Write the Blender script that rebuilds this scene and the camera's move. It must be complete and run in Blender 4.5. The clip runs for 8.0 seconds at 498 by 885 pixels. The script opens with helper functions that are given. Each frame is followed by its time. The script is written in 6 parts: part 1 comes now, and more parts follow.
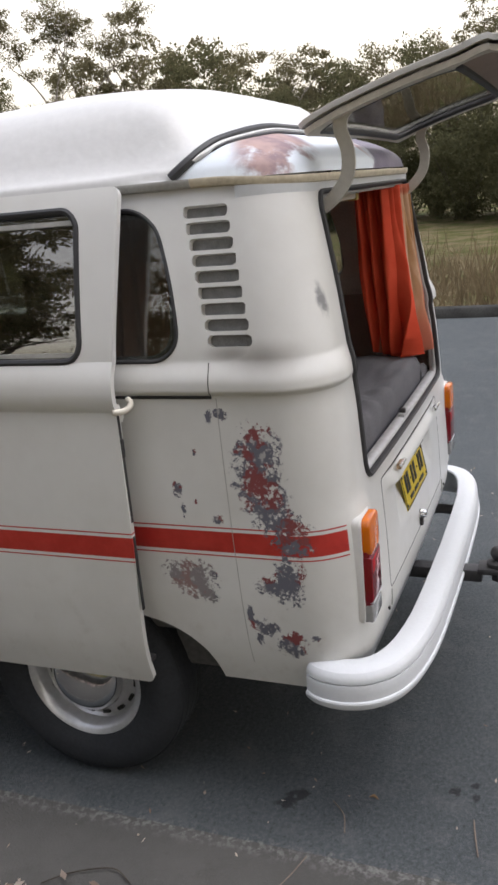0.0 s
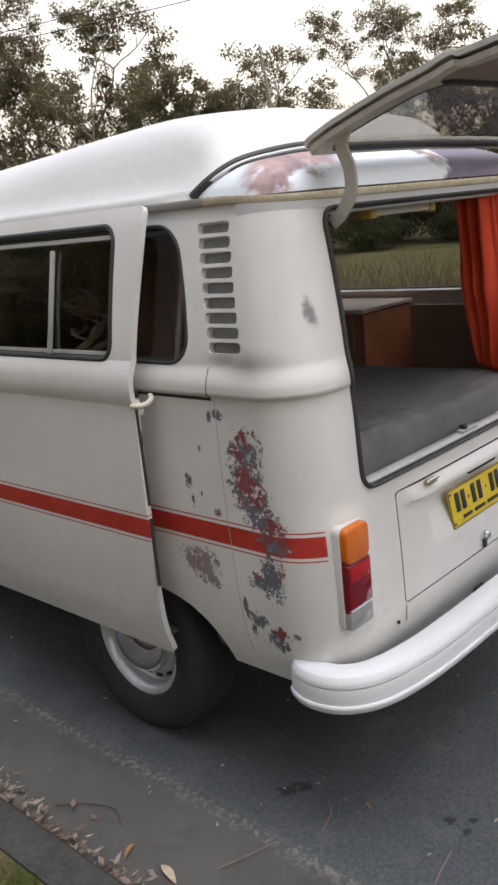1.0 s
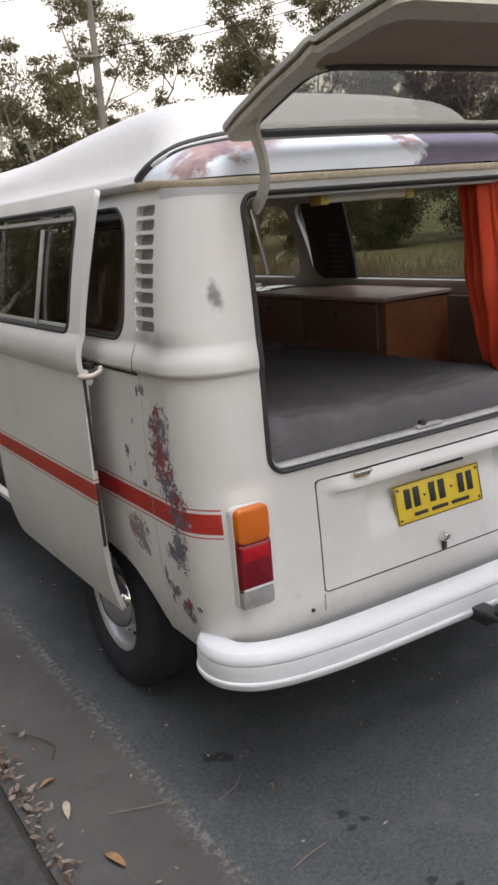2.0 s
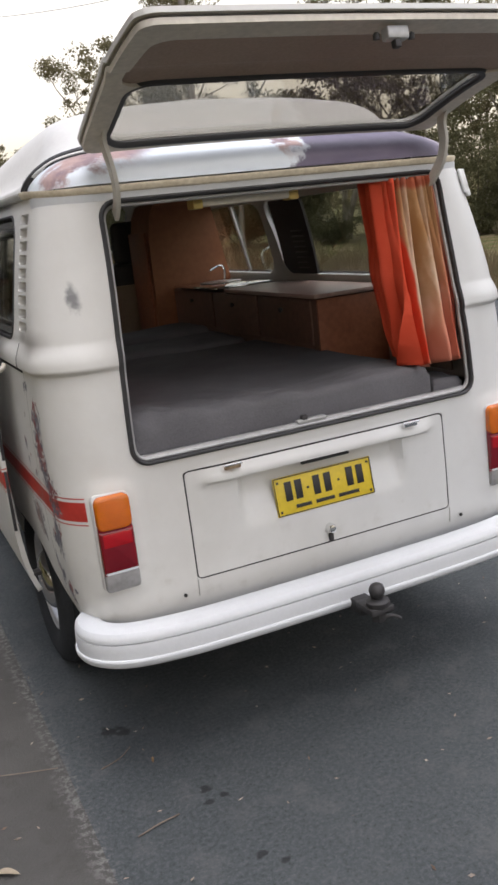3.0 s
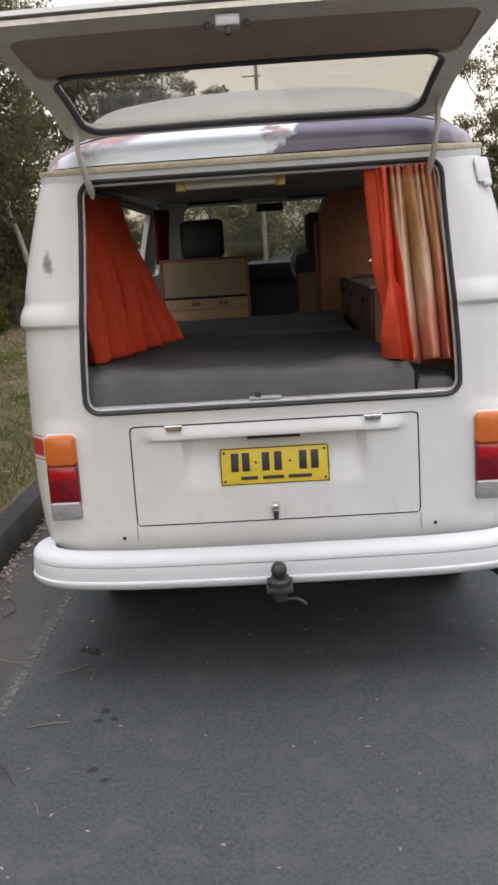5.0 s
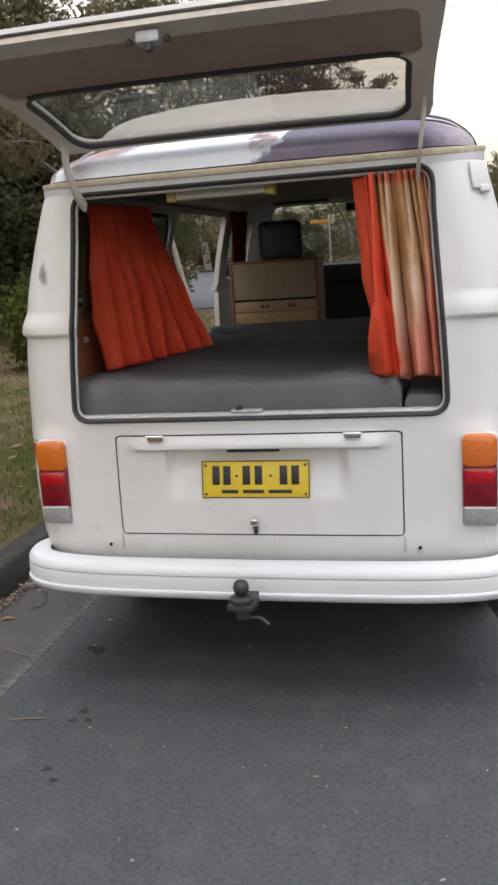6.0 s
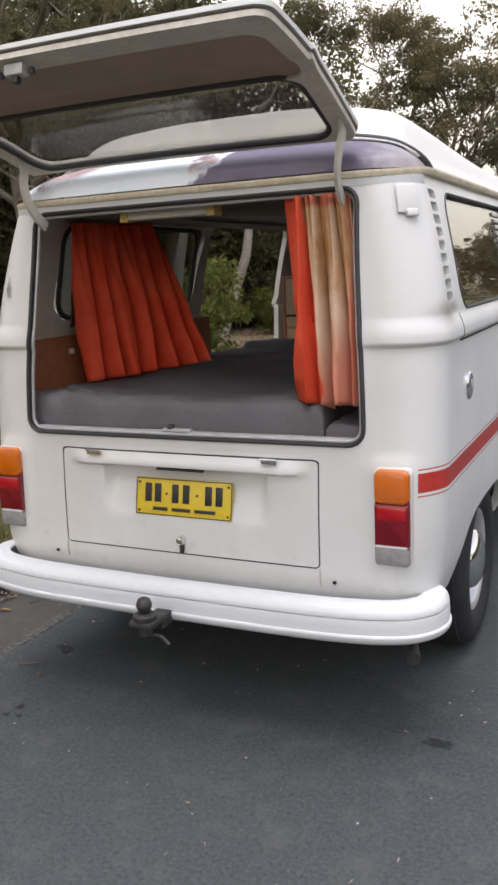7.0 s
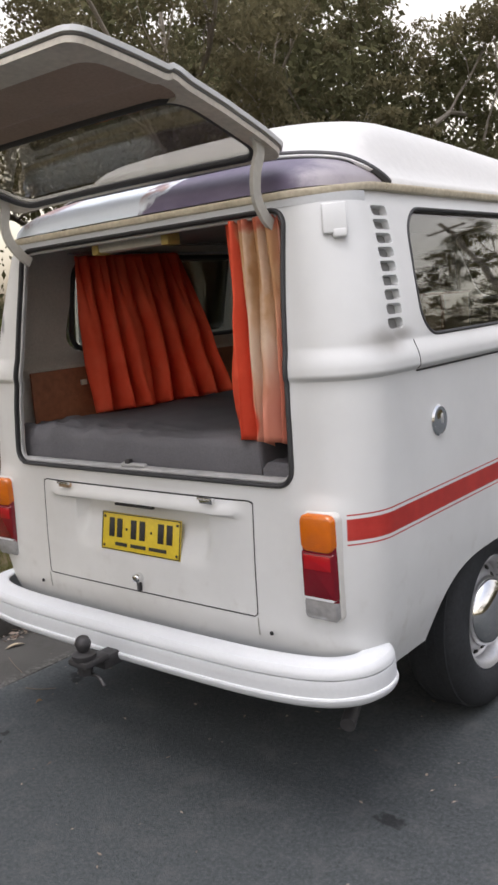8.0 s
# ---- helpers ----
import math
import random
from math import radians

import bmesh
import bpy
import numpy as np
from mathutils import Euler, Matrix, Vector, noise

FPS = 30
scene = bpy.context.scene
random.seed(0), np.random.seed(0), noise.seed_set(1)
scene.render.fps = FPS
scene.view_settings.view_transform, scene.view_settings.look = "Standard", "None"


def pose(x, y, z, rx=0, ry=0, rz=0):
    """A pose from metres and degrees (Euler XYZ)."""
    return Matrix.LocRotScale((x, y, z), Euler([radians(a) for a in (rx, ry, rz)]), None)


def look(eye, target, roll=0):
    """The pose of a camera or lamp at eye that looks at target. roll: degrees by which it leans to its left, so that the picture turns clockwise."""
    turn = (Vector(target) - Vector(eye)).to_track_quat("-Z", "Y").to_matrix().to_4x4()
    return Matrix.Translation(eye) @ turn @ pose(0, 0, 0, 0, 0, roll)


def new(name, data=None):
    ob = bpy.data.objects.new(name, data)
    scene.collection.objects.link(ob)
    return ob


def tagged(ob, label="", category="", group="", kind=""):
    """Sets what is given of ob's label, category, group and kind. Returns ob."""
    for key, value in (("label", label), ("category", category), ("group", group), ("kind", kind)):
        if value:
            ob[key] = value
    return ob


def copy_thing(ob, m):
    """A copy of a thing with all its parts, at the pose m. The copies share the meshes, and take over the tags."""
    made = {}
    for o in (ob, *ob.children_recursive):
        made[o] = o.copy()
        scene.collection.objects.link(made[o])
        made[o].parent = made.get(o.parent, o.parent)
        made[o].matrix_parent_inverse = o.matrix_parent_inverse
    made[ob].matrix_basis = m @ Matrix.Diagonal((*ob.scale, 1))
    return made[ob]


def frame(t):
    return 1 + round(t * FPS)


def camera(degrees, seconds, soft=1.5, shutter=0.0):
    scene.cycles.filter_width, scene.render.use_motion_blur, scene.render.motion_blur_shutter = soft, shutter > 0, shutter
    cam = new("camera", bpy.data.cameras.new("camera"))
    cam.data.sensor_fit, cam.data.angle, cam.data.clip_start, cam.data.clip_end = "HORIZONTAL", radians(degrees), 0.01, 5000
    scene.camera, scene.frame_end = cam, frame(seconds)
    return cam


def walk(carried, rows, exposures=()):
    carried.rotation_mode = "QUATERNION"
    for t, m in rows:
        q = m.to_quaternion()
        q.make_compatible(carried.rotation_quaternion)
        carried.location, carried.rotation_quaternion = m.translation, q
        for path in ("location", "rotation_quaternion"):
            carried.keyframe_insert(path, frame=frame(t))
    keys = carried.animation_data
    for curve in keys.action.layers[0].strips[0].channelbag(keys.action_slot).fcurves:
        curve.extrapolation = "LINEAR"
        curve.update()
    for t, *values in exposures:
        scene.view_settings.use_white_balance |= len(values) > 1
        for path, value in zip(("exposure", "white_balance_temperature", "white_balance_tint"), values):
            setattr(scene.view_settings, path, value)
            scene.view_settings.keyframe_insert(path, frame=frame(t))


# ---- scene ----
cam = camera(32.7, 8.0, soft=2.8)
PATH = [
    (0, (-2.786, -0.518, 1.781), (-1.013, 0.209, 1.21), -5.4),
    (0.5, (-2.639, -0.908, 1.765), (-1.061, 0.21, 1.255), -6.0),
    (1, (-2.464, -1.303, 1.761), (-1.068, 0.033, 1.245), -6.0),
    (1.5, (-2.16, -1.588, 1.72), (-0.916, -0.118, 1.181), -2.8),
    (2, (-1.869, -1.902, 1.691), (-0.866, -0.248, 1.183), -4.9),
    (2.2, (-1.766, -2.052, 1.7), (-0.804, -0.373, 1.195), -4.9),
    (3.3, (-1.12, -2.438, 1.614), (-0.528, -0.587, 1.139), -6.2),
    (3.5, (-0.991, -2.519, 1.571), (-0.59, -0.611, 1.122), -5.0),
    (4, (-0.652, -2.717, 1.552), (-0.429, -0.789, 1.07), -3.7),
    (4.5, (-0.314, -2.764, 1.51), (-0.119, -0.832, 1.028), -4.0),
    (5, (0.028, -2.807, 1.494), (-0.05, -0.856, 1.059), -3.7),
    (5.2, (0.155, -2.841, 1.487), (-0.003, -0.893, 1.06), -3.5),
    (6.3, (0.848, -2.584, 1.526), (0.256, -0.72, 1.104), -3.6),
    (6.5, (1.008, -2.529, 1.502), (0.324, -0.693, 1.101), -3.0),
    (7, (1.417, -2.392, 1.527), (0.566, -0.626, 1.131), -2.7),
    (7.5, (1.717, -2.091, 1.517), (0.708, -0.41, 1.122), -2.8),
    (8, (2.041, -1.823, 1.508), (0.773, -0.31, 1.184), -4.6),
]
EXPOSURES = [(0.0, 0.86, 6600.0, 13.0), (1.5, 0.80, 6700.0, 13.5), (3.5, 0.82, 6700.0, 13.5), (4.5, 0.84, 6700.0, 14.0), (7.0, 0.88, 6750.0, 14.0), (8.0, 0.77, 6750.0, 14.0)]
walk(cam, [(t, look(eye, target, roll)) for t, eye, target, roll in PATH], EXPOSURES)

# ---- world and light ----
world = bpy.data.worlds.new("dusk_sky")
scene.world = world
world.use_nodes = True
wn = world.node_tree.nodes
sky = wn.new("ShaderNodeTexSky")
sky.sky_type = "NISHITA"
sky.sun_disc = False
sky.sun_elevation = radians(80)
sky.sun_rotation = radians(170)
sky.air_density, sky.dust_density, sky.ozone_density = 1.0, 5.0, 1.0
wn["Background"].inputs["Strength"].default_value = 0.15
haze = wn.new("ShaderNodeHueSaturation")
haze.inputs["Saturation"].default_value = 0.45
# dusk: bright and warm low down, cooler overhead
way, height, ease, tone, dusk = (wn.new(k) for k in ("ShaderNodeTexCoord", "ShaderNodeSeparateXYZ", "ShaderNodeMapRange", "ShaderNodeMix", "ShaderNodeMix"))
tone.data_type = dusk.data_type = "RGBA"
dusk.blend_type, ease.interpolation_type = "MULTIPLY", "SMOOTHSTEP"
ease.inputs["From Min"].default_value, ease.inputs["From Max"].default_value = 0.10, 0.80
tone.inputs["A"].default_value, tone.inputs["B"].default_value = (1.95, 1.74, 1.44, 1), (0.92, 0.98, 1.06, 1)
dusk.inputs["Factor"].default_value = 1.0
for a_, b_ in ((sky.outputs["Color"], haze.inputs["Color"]), (way.outputs["Generated"], height.inputs[0]), (height.outputs["Z"], ease.inputs["Value"]), (ease.outputs["Result"], tone.inputs["Factor"]),
               (haze.outputs["Color"], dusk.inputs["A"]), (tone.outputs["Result"], dusk.inputs["B"]), (dusk.outputs["Result"], wn["Background"].inputs["Color"])):
    world.node_tree.links.new(a_, b_)

sun = new("sun", bpy.data.lights.new("sun", "SUN"))
sun.data.energy, sun.data.angle, sun.data.color = 0.4, radians(60), (1.0, 0.98, 0.95)
sun.matrix_world = look((3.0, -17.1, 128.5), (0, 0, 30))


# ---- small helpers ----
def lerp(a, b, t):
    return a + (b - a) * t


def smooth(a, b, x):
    t = np.clip((np.asarray(x, float) - a) / (b - a), 0, 1)
    return t * t * (3 - 2 * t)


def curve_of(zs, pts, blur=0.03):
    """Softened interpolation through (z, value) pairs."""
    px, py = np.array(pts).T
    offs = np.linspace(-blur, blur, 9)
    return np.mean([np.interp(np.asarray(zs) + o, px, py) for o in offs], axis=0)


def thing(name, label, category, group="", kind="", at=(0, 0, 0)):
    ob = new(name)
    ob.empty_display_size = 0.1
    ob.location = at
    return tagged(ob, label, category, group, kind)


def attach(ob, parent):
    if parent is not None:
        ob.parent = parent
        ob.matrix_parent_inverse = Matrix.Translation(parent_place(parent)).inverted()
    return ob


def parent_place(ob):
    p = Vector(ob.location)
    if ob.parent is not None and ob.type == "EMPTY":
        p = p + parent_place(ob.parent)
    return p


def mesh_ob(name, verts, faces, material, parent=None, label="", angle=40, smooth_on=True):
    me = bpy.data.meshes.new(name)
    me.from_pydata([tuple(map(float, v)) for v in verts], [], [tuple(map(int, f)) for f in faces])
    me.update()
    if smooth_on:
        me.shade_smooth()
        me.set_sharp_from_angle(angle=radians(angle))
    me.materials.append(material)
    ob = new(name, me)
    if label:
        ob["label"] = label
    return attach(ob, parent)


def part(name, bm, material, parent=None, label="", angle=40):
    me = bpy.data.meshes.new(name)
    bmesh.ops.recalc_face_normals(bm, faces=bm.faces)
    bm.to_mesh(me)
    bm.free()
    me.shade_smooth()
    me.set_sharp_from_angle(angle=radians(angle))
    me.materials.append(material)
    ob = new(name, me)
    if label:
        ob["label"] = label
    return attach(ob, parent)


def box(size, at=(0, 0, 0), bevel=0.005, turn=None, seg=2):
    bm = bmesh.new()
    bmesh.ops.create_cube(bm, size=1.0)
    bmesh.ops.scale(bm, vec=size, verts=bm.verts)
    if bevel:
        bmesh.ops.bevel(bm, geom=bm.edges[:], offset=min(bevel, min(size) * 0.45), segments=seg, profile=0.5, affect="EDGES")
    if turn is not None:
        bmesh.ops.transform(bm, matrix=turn, verts=bm.verts)
    bmesh.ops.translate(bm, vec=at, verts=bm.verts)
    return bm


def lathe(profile, axis="x", at=(0, 0, 0), n=40, closed=False):
    """Turn (radius, along) pairs round an axis."""
    bm = bmesh.new()
    rings = []
    for r, a in profile:
        ring = []
        for k in range(n):
            c, s = math.cos(2 * math.pi * k / n) * r, math.sin(2 * math.pi * k / n) * r
            p = {"x": (a, c, s), "y": (c, a, s), "z": (c, s, a)}[axis]
            ring.append(bm.verts.new(Vector(p) + Vector(at)))
        rings.append(ring)
    pairs = list(zip(rings, rings[1:])) + ([(rings[-1], rings[0])] if closed else [])
    for a, b in pairs:
        for k in range(n):
            bm.faces.new((a[k], a[(k + 1) % n], b[(k + 1) % n], b[k]))
    if not closed:
        bm.faces.new(rings[0])
        bm.faces.new(rings[-1])
    return bm


def tube(points, radius, n=8, bm=None, flat=1.0):
    """A round (or flattened) rod along points; radius may be one number or one for each point."""
    bm = bm or bmesh.new()
    pts = [Vector(p) for p in points]
    radii = radius if isinstance(radius, (list, tuple)) else [radius] * len(pts)
    rings, side = [], None
    for k, p in enumerate(pts):
        d = (pts[min(k + 1, len(pts) - 1)] - pts[max(k - 1, 0)]).normalized()
        if side is None:
            side = d.cross(Vector((0, 0, 1)) if abs(d.z) < 0.9 else Vector((1, 0, 0))).normalized()
        side = (side - d * side.dot(d)).normalized()
        up = d.cross(side)
        rings.append([bm.verts.new(p + (side * math.cos(2 * math.pi * j / n) + up * math.sin(2 * math.pi * j / n) * flat) * radii[k]) for j in range(n)])
    for a, b in zip(rings, rings[1:]):
        for j in range(n):
            bm.faces.new((a[j], a[(j + 1) % n], b[(j + 1) % n], b[j]))
    bm.faces.new(rings[0][::-1])
    bm.faces.new(rings[-1])
    return bm


def bend(points, steps=6):
    """Catmull-Rom through points."""
    p = [Vector(v) for v in points]
    p = [2 * p[0] - p[1]] + p + [2 * p[-1] - p[-2]]
    out = []
    for k in range(1, len(p) - 2):
        for s in range(steps):
            t = s / steps
            a, b, c, d = p[k - 1 : k + 3]
            out.append(0.5 * ((2 * b) + (c - a) * t + (2 * a - 5 * b + 4 * c - d) * t * t + (3 * b - a - 3 * c + d) * t ** 3))
    return out + [p[-2]]


# ---- materials ----
def material(name, color, rough=0.5, metal=0.0, noise=0.12, scale=6.0, fine=60.0, bump=0.0, bump_scale=None, coat=0.0, spec=0.5, per_object=0.0, tint=None):
    """Plain surface with variation at two scales."""
    m = bpy.data.materials.new(name)
    m.use_nodes = True
    nt = m.node_tree
    b = nt.nodes["Principled BSDF"]
    geo = nt.nodes.new("ShaderNodeTexCoord")
    n1, n2 = nt.nodes.new("ShaderNodeTexNoise"), nt.nodes.new("ShaderNodeTexNoise")
    for n, s in ((n1, scale), (n2, fine)):
        n.inputs["Scale"].default_value = s
        n.inputs["Detail"].default_value = 6
        nt.links.new(geo.outputs["Object"], n.inputs["Vector"])
    add = nt.nodes.new("ShaderNodeMath")
    add.operation = "ADD"
    nt.links.new(n1.outputs["Fac"], add.inputs[0])
    nt.links.new(n2.outputs["Fac"], add.inputs[1])
    ramp = nt.nodes.new("ShaderNodeMapRange")
    ramp.inputs["From Min"].default_value, ramp.inputs["From Max"].default_value = 0.6, 1.4
    nt.links.new(add.outputs[0], ramp.inputs["Value"])
    mix = nt.nodes.new("ShaderNodeMix")
    mix.data_type = "RGBA"
    dark = [c * (1 - noise) for c in color]
    light = [min(1, c * (1 + noise)) for c in (tint or color)]
    mix.inputs["A"].default_value, mix.inputs["B"].default_value = (*dark, 1), (*light, 1)
    nt.links.new(ramp.outputs["Result"], mix.inputs["Factor"])
    out = mix.outputs["Result"]
    if per_object:
        info = nt.nodes.new("ShaderNodeObjectInfo")
        hsv = nt.nodes.new("ShaderNodeHueSaturation")
        mr = nt.nodes.new("ShaderNodeMapRange")
        mr.inputs["To Min"].default_value, mr.inputs["To Max"].default_value = 1 - per_object, 1 + per_object
        nt.links.new(info.outputs["Random"], mr.inputs["Value"])
        nt.links.new(mr.outputs["Result"], hsv.inputs["Value"])
        nt.links.new(out, hsv.inputs["Color"])
        out = hsv.outputs["Color"]
    nt.links.new(out, b.inputs["Base Color"])
    rr = nt.nodes.new("ShaderNodeMapRange")
    rr.inputs["To Min"].default_value, rr.inputs["To Max"].default_value = max(0, rough - 0.08), min(1, rough + 0.1)
    nt.links.new(n1.outputs["Fac"], rr.inputs["Value"])
    nt.links.new(rr.outputs["Result"], b.inputs["Roughness"])
    b.inputs["Metallic"].default_value = metal
    b.inputs["Specular IOR Level"].default_value = spec
    b.inputs["Coat Weight"].default_value = coat
    if bump:
        bp = nt.nodes.new("ShaderNodeBump")
        bp.inputs["Strength"].default_value, bp.inputs["Distance"].default_value = 1.0, bump
        nt.links.new(n2.outputs["Fac"], bp.inputs["Height"])
        nt.links.new(bp.outputs["Normal"], b.inputs["Normal"])
    return m


class Nodes:
    """Short hand for building node maths in one material."""

    def __init__(self, m):
        self.t = m.node_tree
        self.bsdf = self.t.nodes["Principled BSDF"]
        self.pos = self.t.nodes.new("ShaderNodeTexCoord").outputs["Object"]
        sep = self.t.nodes.new("ShaderNodeSeparateXYZ")
        self.t.links.new(self.pos, sep.inputs[0])
        self.x, self.y, self.z = sep.outputs

    def put(self, value, socket):
        if isinstance(value, (int, float)):
            socket.default_value = value
        elif isinstance(value, (tuple, list)):
            socket.default_value = (*value, 1)[:4]
        else:
            self.t.links.new(value, socket)

    def op(self, kind, a, b=0.0, c=0.0, clamp=False):
        n = self.t.nodes.new("ShaderNodeMath")
        n.operation, n.use_clamp = kind, clamp
        for v, s in zip((a, b, c), n.inputs):
            self.put(v, s)
        return n.outputs[0]

    def noise(self, scale, detail=6, rough=0.6):
        n = self.t.nodes.new("ShaderNodeTexNoise")
        n.inputs["Scale"].default_value, n.inputs["Detail"].default_value, n.inputs["Roughness"].default_value = scale, detail, rough
        self.t.links.new(self.pos, n.inputs["Vector"])
        return n.outputs["Fac"]

    def step(self, a, lo, hi):
        n = self.t.nodes.new("ShaderNodeMapRange")
        n.interpolation_type = "SMOOTHSTEP"
        self.put(a, n.inputs["Value"])
        n.inputs["From Min"].default_value, n.inputs["From Max"].default_value = lo, hi
        return n.outputs["Result"]

    def mix(self, f, a, b):
        n = self.t.nodes.new("ShaderNodeMix")
        n.data_type = "RGBA"
        self.put(f, n.inputs["Factor"])
        self.put(a, n.inputs["A"])
        self.put(b, n.inputs["B"])
        return n.outputs["Result"]

    def band(self, v, lo, hi, soft=0.0006):
        return self.op("MULTIPLY", self.step(v, lo - soft, lo + soft), self.step(v, hi + soft, hi - soft))

    def blob(self, a, b, ca, cb, ra, rb):
        """1 in the middle of an ellipse over two coordinates, 0 at its edge, negative outside."""
        da = self.op("DIVIDE", self.op("SUBTRACT", a, ca), ra)
        db = self.op("DIVIDE", self.op("SUBTRACT", b, cb), rb)
        d = self.op("ADD", self.op("MULTIPLY", da, da), self.op("MULTIPLY", db, db))
        return self.op("SUBTRACT", 1.0, self.op("SQRT", d))

    def most(self, values):
        out = values[0]
        for v in values[1:]:
            out = self.op("MAXIMUM", out, v)
        return out

    def bump(self, height, distance):
        n = self.t.nodes.new("ShaderNodeBump")
        n.inputs["Distance"].default_value = distance
        self.put(height, n.inputs["Height"])
        self.t.links.new(n.outputs["Normal"], self.bsdf.inputs["Normal"])


def empty_material(name):
    m = bpy.data.materials.new(name)
    m.use_nodes = True
    return m, Nodes(m)


def van_paint():
    """Old off-white enamel with a red band, paint lost down to grey and red primer on the kerb side, soot and chips."""
    m, n = empty_material("old_white_paint")
    big, mid, fine = n.noise(2.5), n.noise(14), n.noise(120)
    col = n.mix(n.step(big, 0.3, 0.7), (0.61, 0.60, 0.568), (0.685, 0.68, 0.656))
    # blends to a cooler white from the kerb side to the roadside
    col = n.mix(n.op("MULTIPLY", n.step(n.x, -0.60, 0.80), 0.8), col, n.mix(n.step(big, 0.3, 0.7), (0.62, 0.633, 0.638), (0.678, 0.690, 0.695)))
    # road grime low down, streaks
    grime = n.op("MULTIPLY", n.step(mid, 0.52, 0.8), n.step(n.z, 0.95, 0.45))
    col = n.mix(n.op("MULTIPLY", grime, 0.35), col, (0.36, 0.33, 0.28))
    side = n.step(n.op("ABSOLUTE", n.x), 0.797, 0.799)
    red = n.op("MULTIPLY", side, n.most([n.band(n.z, 0.849, 0.909), n.band(n.z, 0.836, 0.840), n.band(n.z, 0.918, 0.922)]))
    redcol = n.mix(n.step(mid, 0.35, 0.7), (0.40, 0.028, 0.022), (0.50, 0.045, 0.035))
    col = n.mix(red, col, redcol)
    # flaked areas on the kerb side
    kerb = n.step(n.x, -0.55, -0.6)
    spots = [(0.255, 1.135, 0.075, 0.085), (0.255, 1.055, 0.080, 0.10), (0.235, 0.985, 0.075, 0.07), (0.190, 0.935, 0.075, 0.05), (0.175, 0.885, 0.065, 0.045), (0.195, 0.775, 0.055, 0.085), (0.240, 0.755, 0.055, 0.035),
             (0.475, 0.765, 0.085, 0.065), (0.515, 0.775, 0.06, 0.05), (0.440, 0.715, 0.05, 0.03), (0.275, 0.625, 0.045, 0.032), (0.315, 0.665, 0.012, 0.05), (0.295, 0.590, 0.014, 0.03), (0.205, 0.572, 0.052, 0.045), (0.190, 0.60, 0.02, 0.03),
             (0.345, 1.235, 0.022, 0.022), (0.380, 1.225, 0.012, 0.03), (0.490, 1.025, 0.016, 0.026), (0.478, 0.965, 0.008, 0.022), (0.380, 0.942, 0.020, 0.018), (0.135, 0.602, 0.014, 0.012), (0.430, 1.13, 0.007, 0.012), (0.44, 0.99, 0.007, 0.01)]
    lost = n.most([n.blob(n.y, n.z, *s) for s in spots])
    edge = n.op("ADD", n.op("MULTIPLY", n.op("SUBTRACT", n.noise(30, 8, 0.75), 0.5), 3.4), n.op("MULTIPLY", n.op("SUBTRACT", n.noise(95, 6, 0.7), 0.5), 2.2))
    flake = n.step(n.op("ADD", lost, edge), 0.30, 0.33)
    flake = n.op("MULTIPLY", n.op("MULTIPLY", flake, n.step(lost, -0.12, 0.1)), kerb)
    primer = n.mix(n.step(n.noise(13, 5), 0.50, 0.55), (0.135, 0.135, 0.165), (0.22, 0.055, 0.055))
    pale = n.op("MULTIPLY", n.step(n.y, 0.40, 0.43), n.step(n.z, 0.86, 0.84))
    primer = n.mix(n.op("MULTIPLY", pale, 0.55), primer, (0.34, 0.29, 0.27))
    primer = n.mix(n.step(n.noise(45, 4), 0.58, 0.64), primer, (0.40, 0.385, 0.38))
    col = n.mix(flake, col, primer)
    # soot by the air vents, a dark scuff on the corner, blurred marks
    soot = n.most([n.blob(n.y, n.z, 0.22, 1.375, 0.13, 0.055), n.blob(n.y, n.z, 0.30, 1.39, 0.10, 0.03)])
    soot = n.op("MULTIPLY", n.step(n.op("ADD", soot, n.op("MULTIPLY", mid, 0.3)), 0.1, 1.1), 0.6)
    col = n.mix(soot, col, (0.16, 0.14, 0.12))
    scuff = n.op("MULTIPLY", n.step(n.op("ADD", n.blob(n.x, n.z, -0.725, 1.500, 0.026, 0.055), n.op("MULTIPLY", n.op("SUBTRACT", n.noise(28), 0.5), 1.6)), 0.0, 0.75), 0.85)
    col = n.mix(scuff, col, (0.13, 0.13, 0.14))
    n.put(col, n.bsdf.inputs["Base Color"])
    n.put(n.op("ADD", n.op("MULTIPLY", flake, 0.3), n.op("ADD", 0.28, n.op("MULTIPLY", mid, 0.2))), n.bsdf.inputs["Roughness"])
    n.bump(n.op("SUBTRACT", n.op("MULTIPLY", fine, 0.08), flake), 0.0012)
    return m


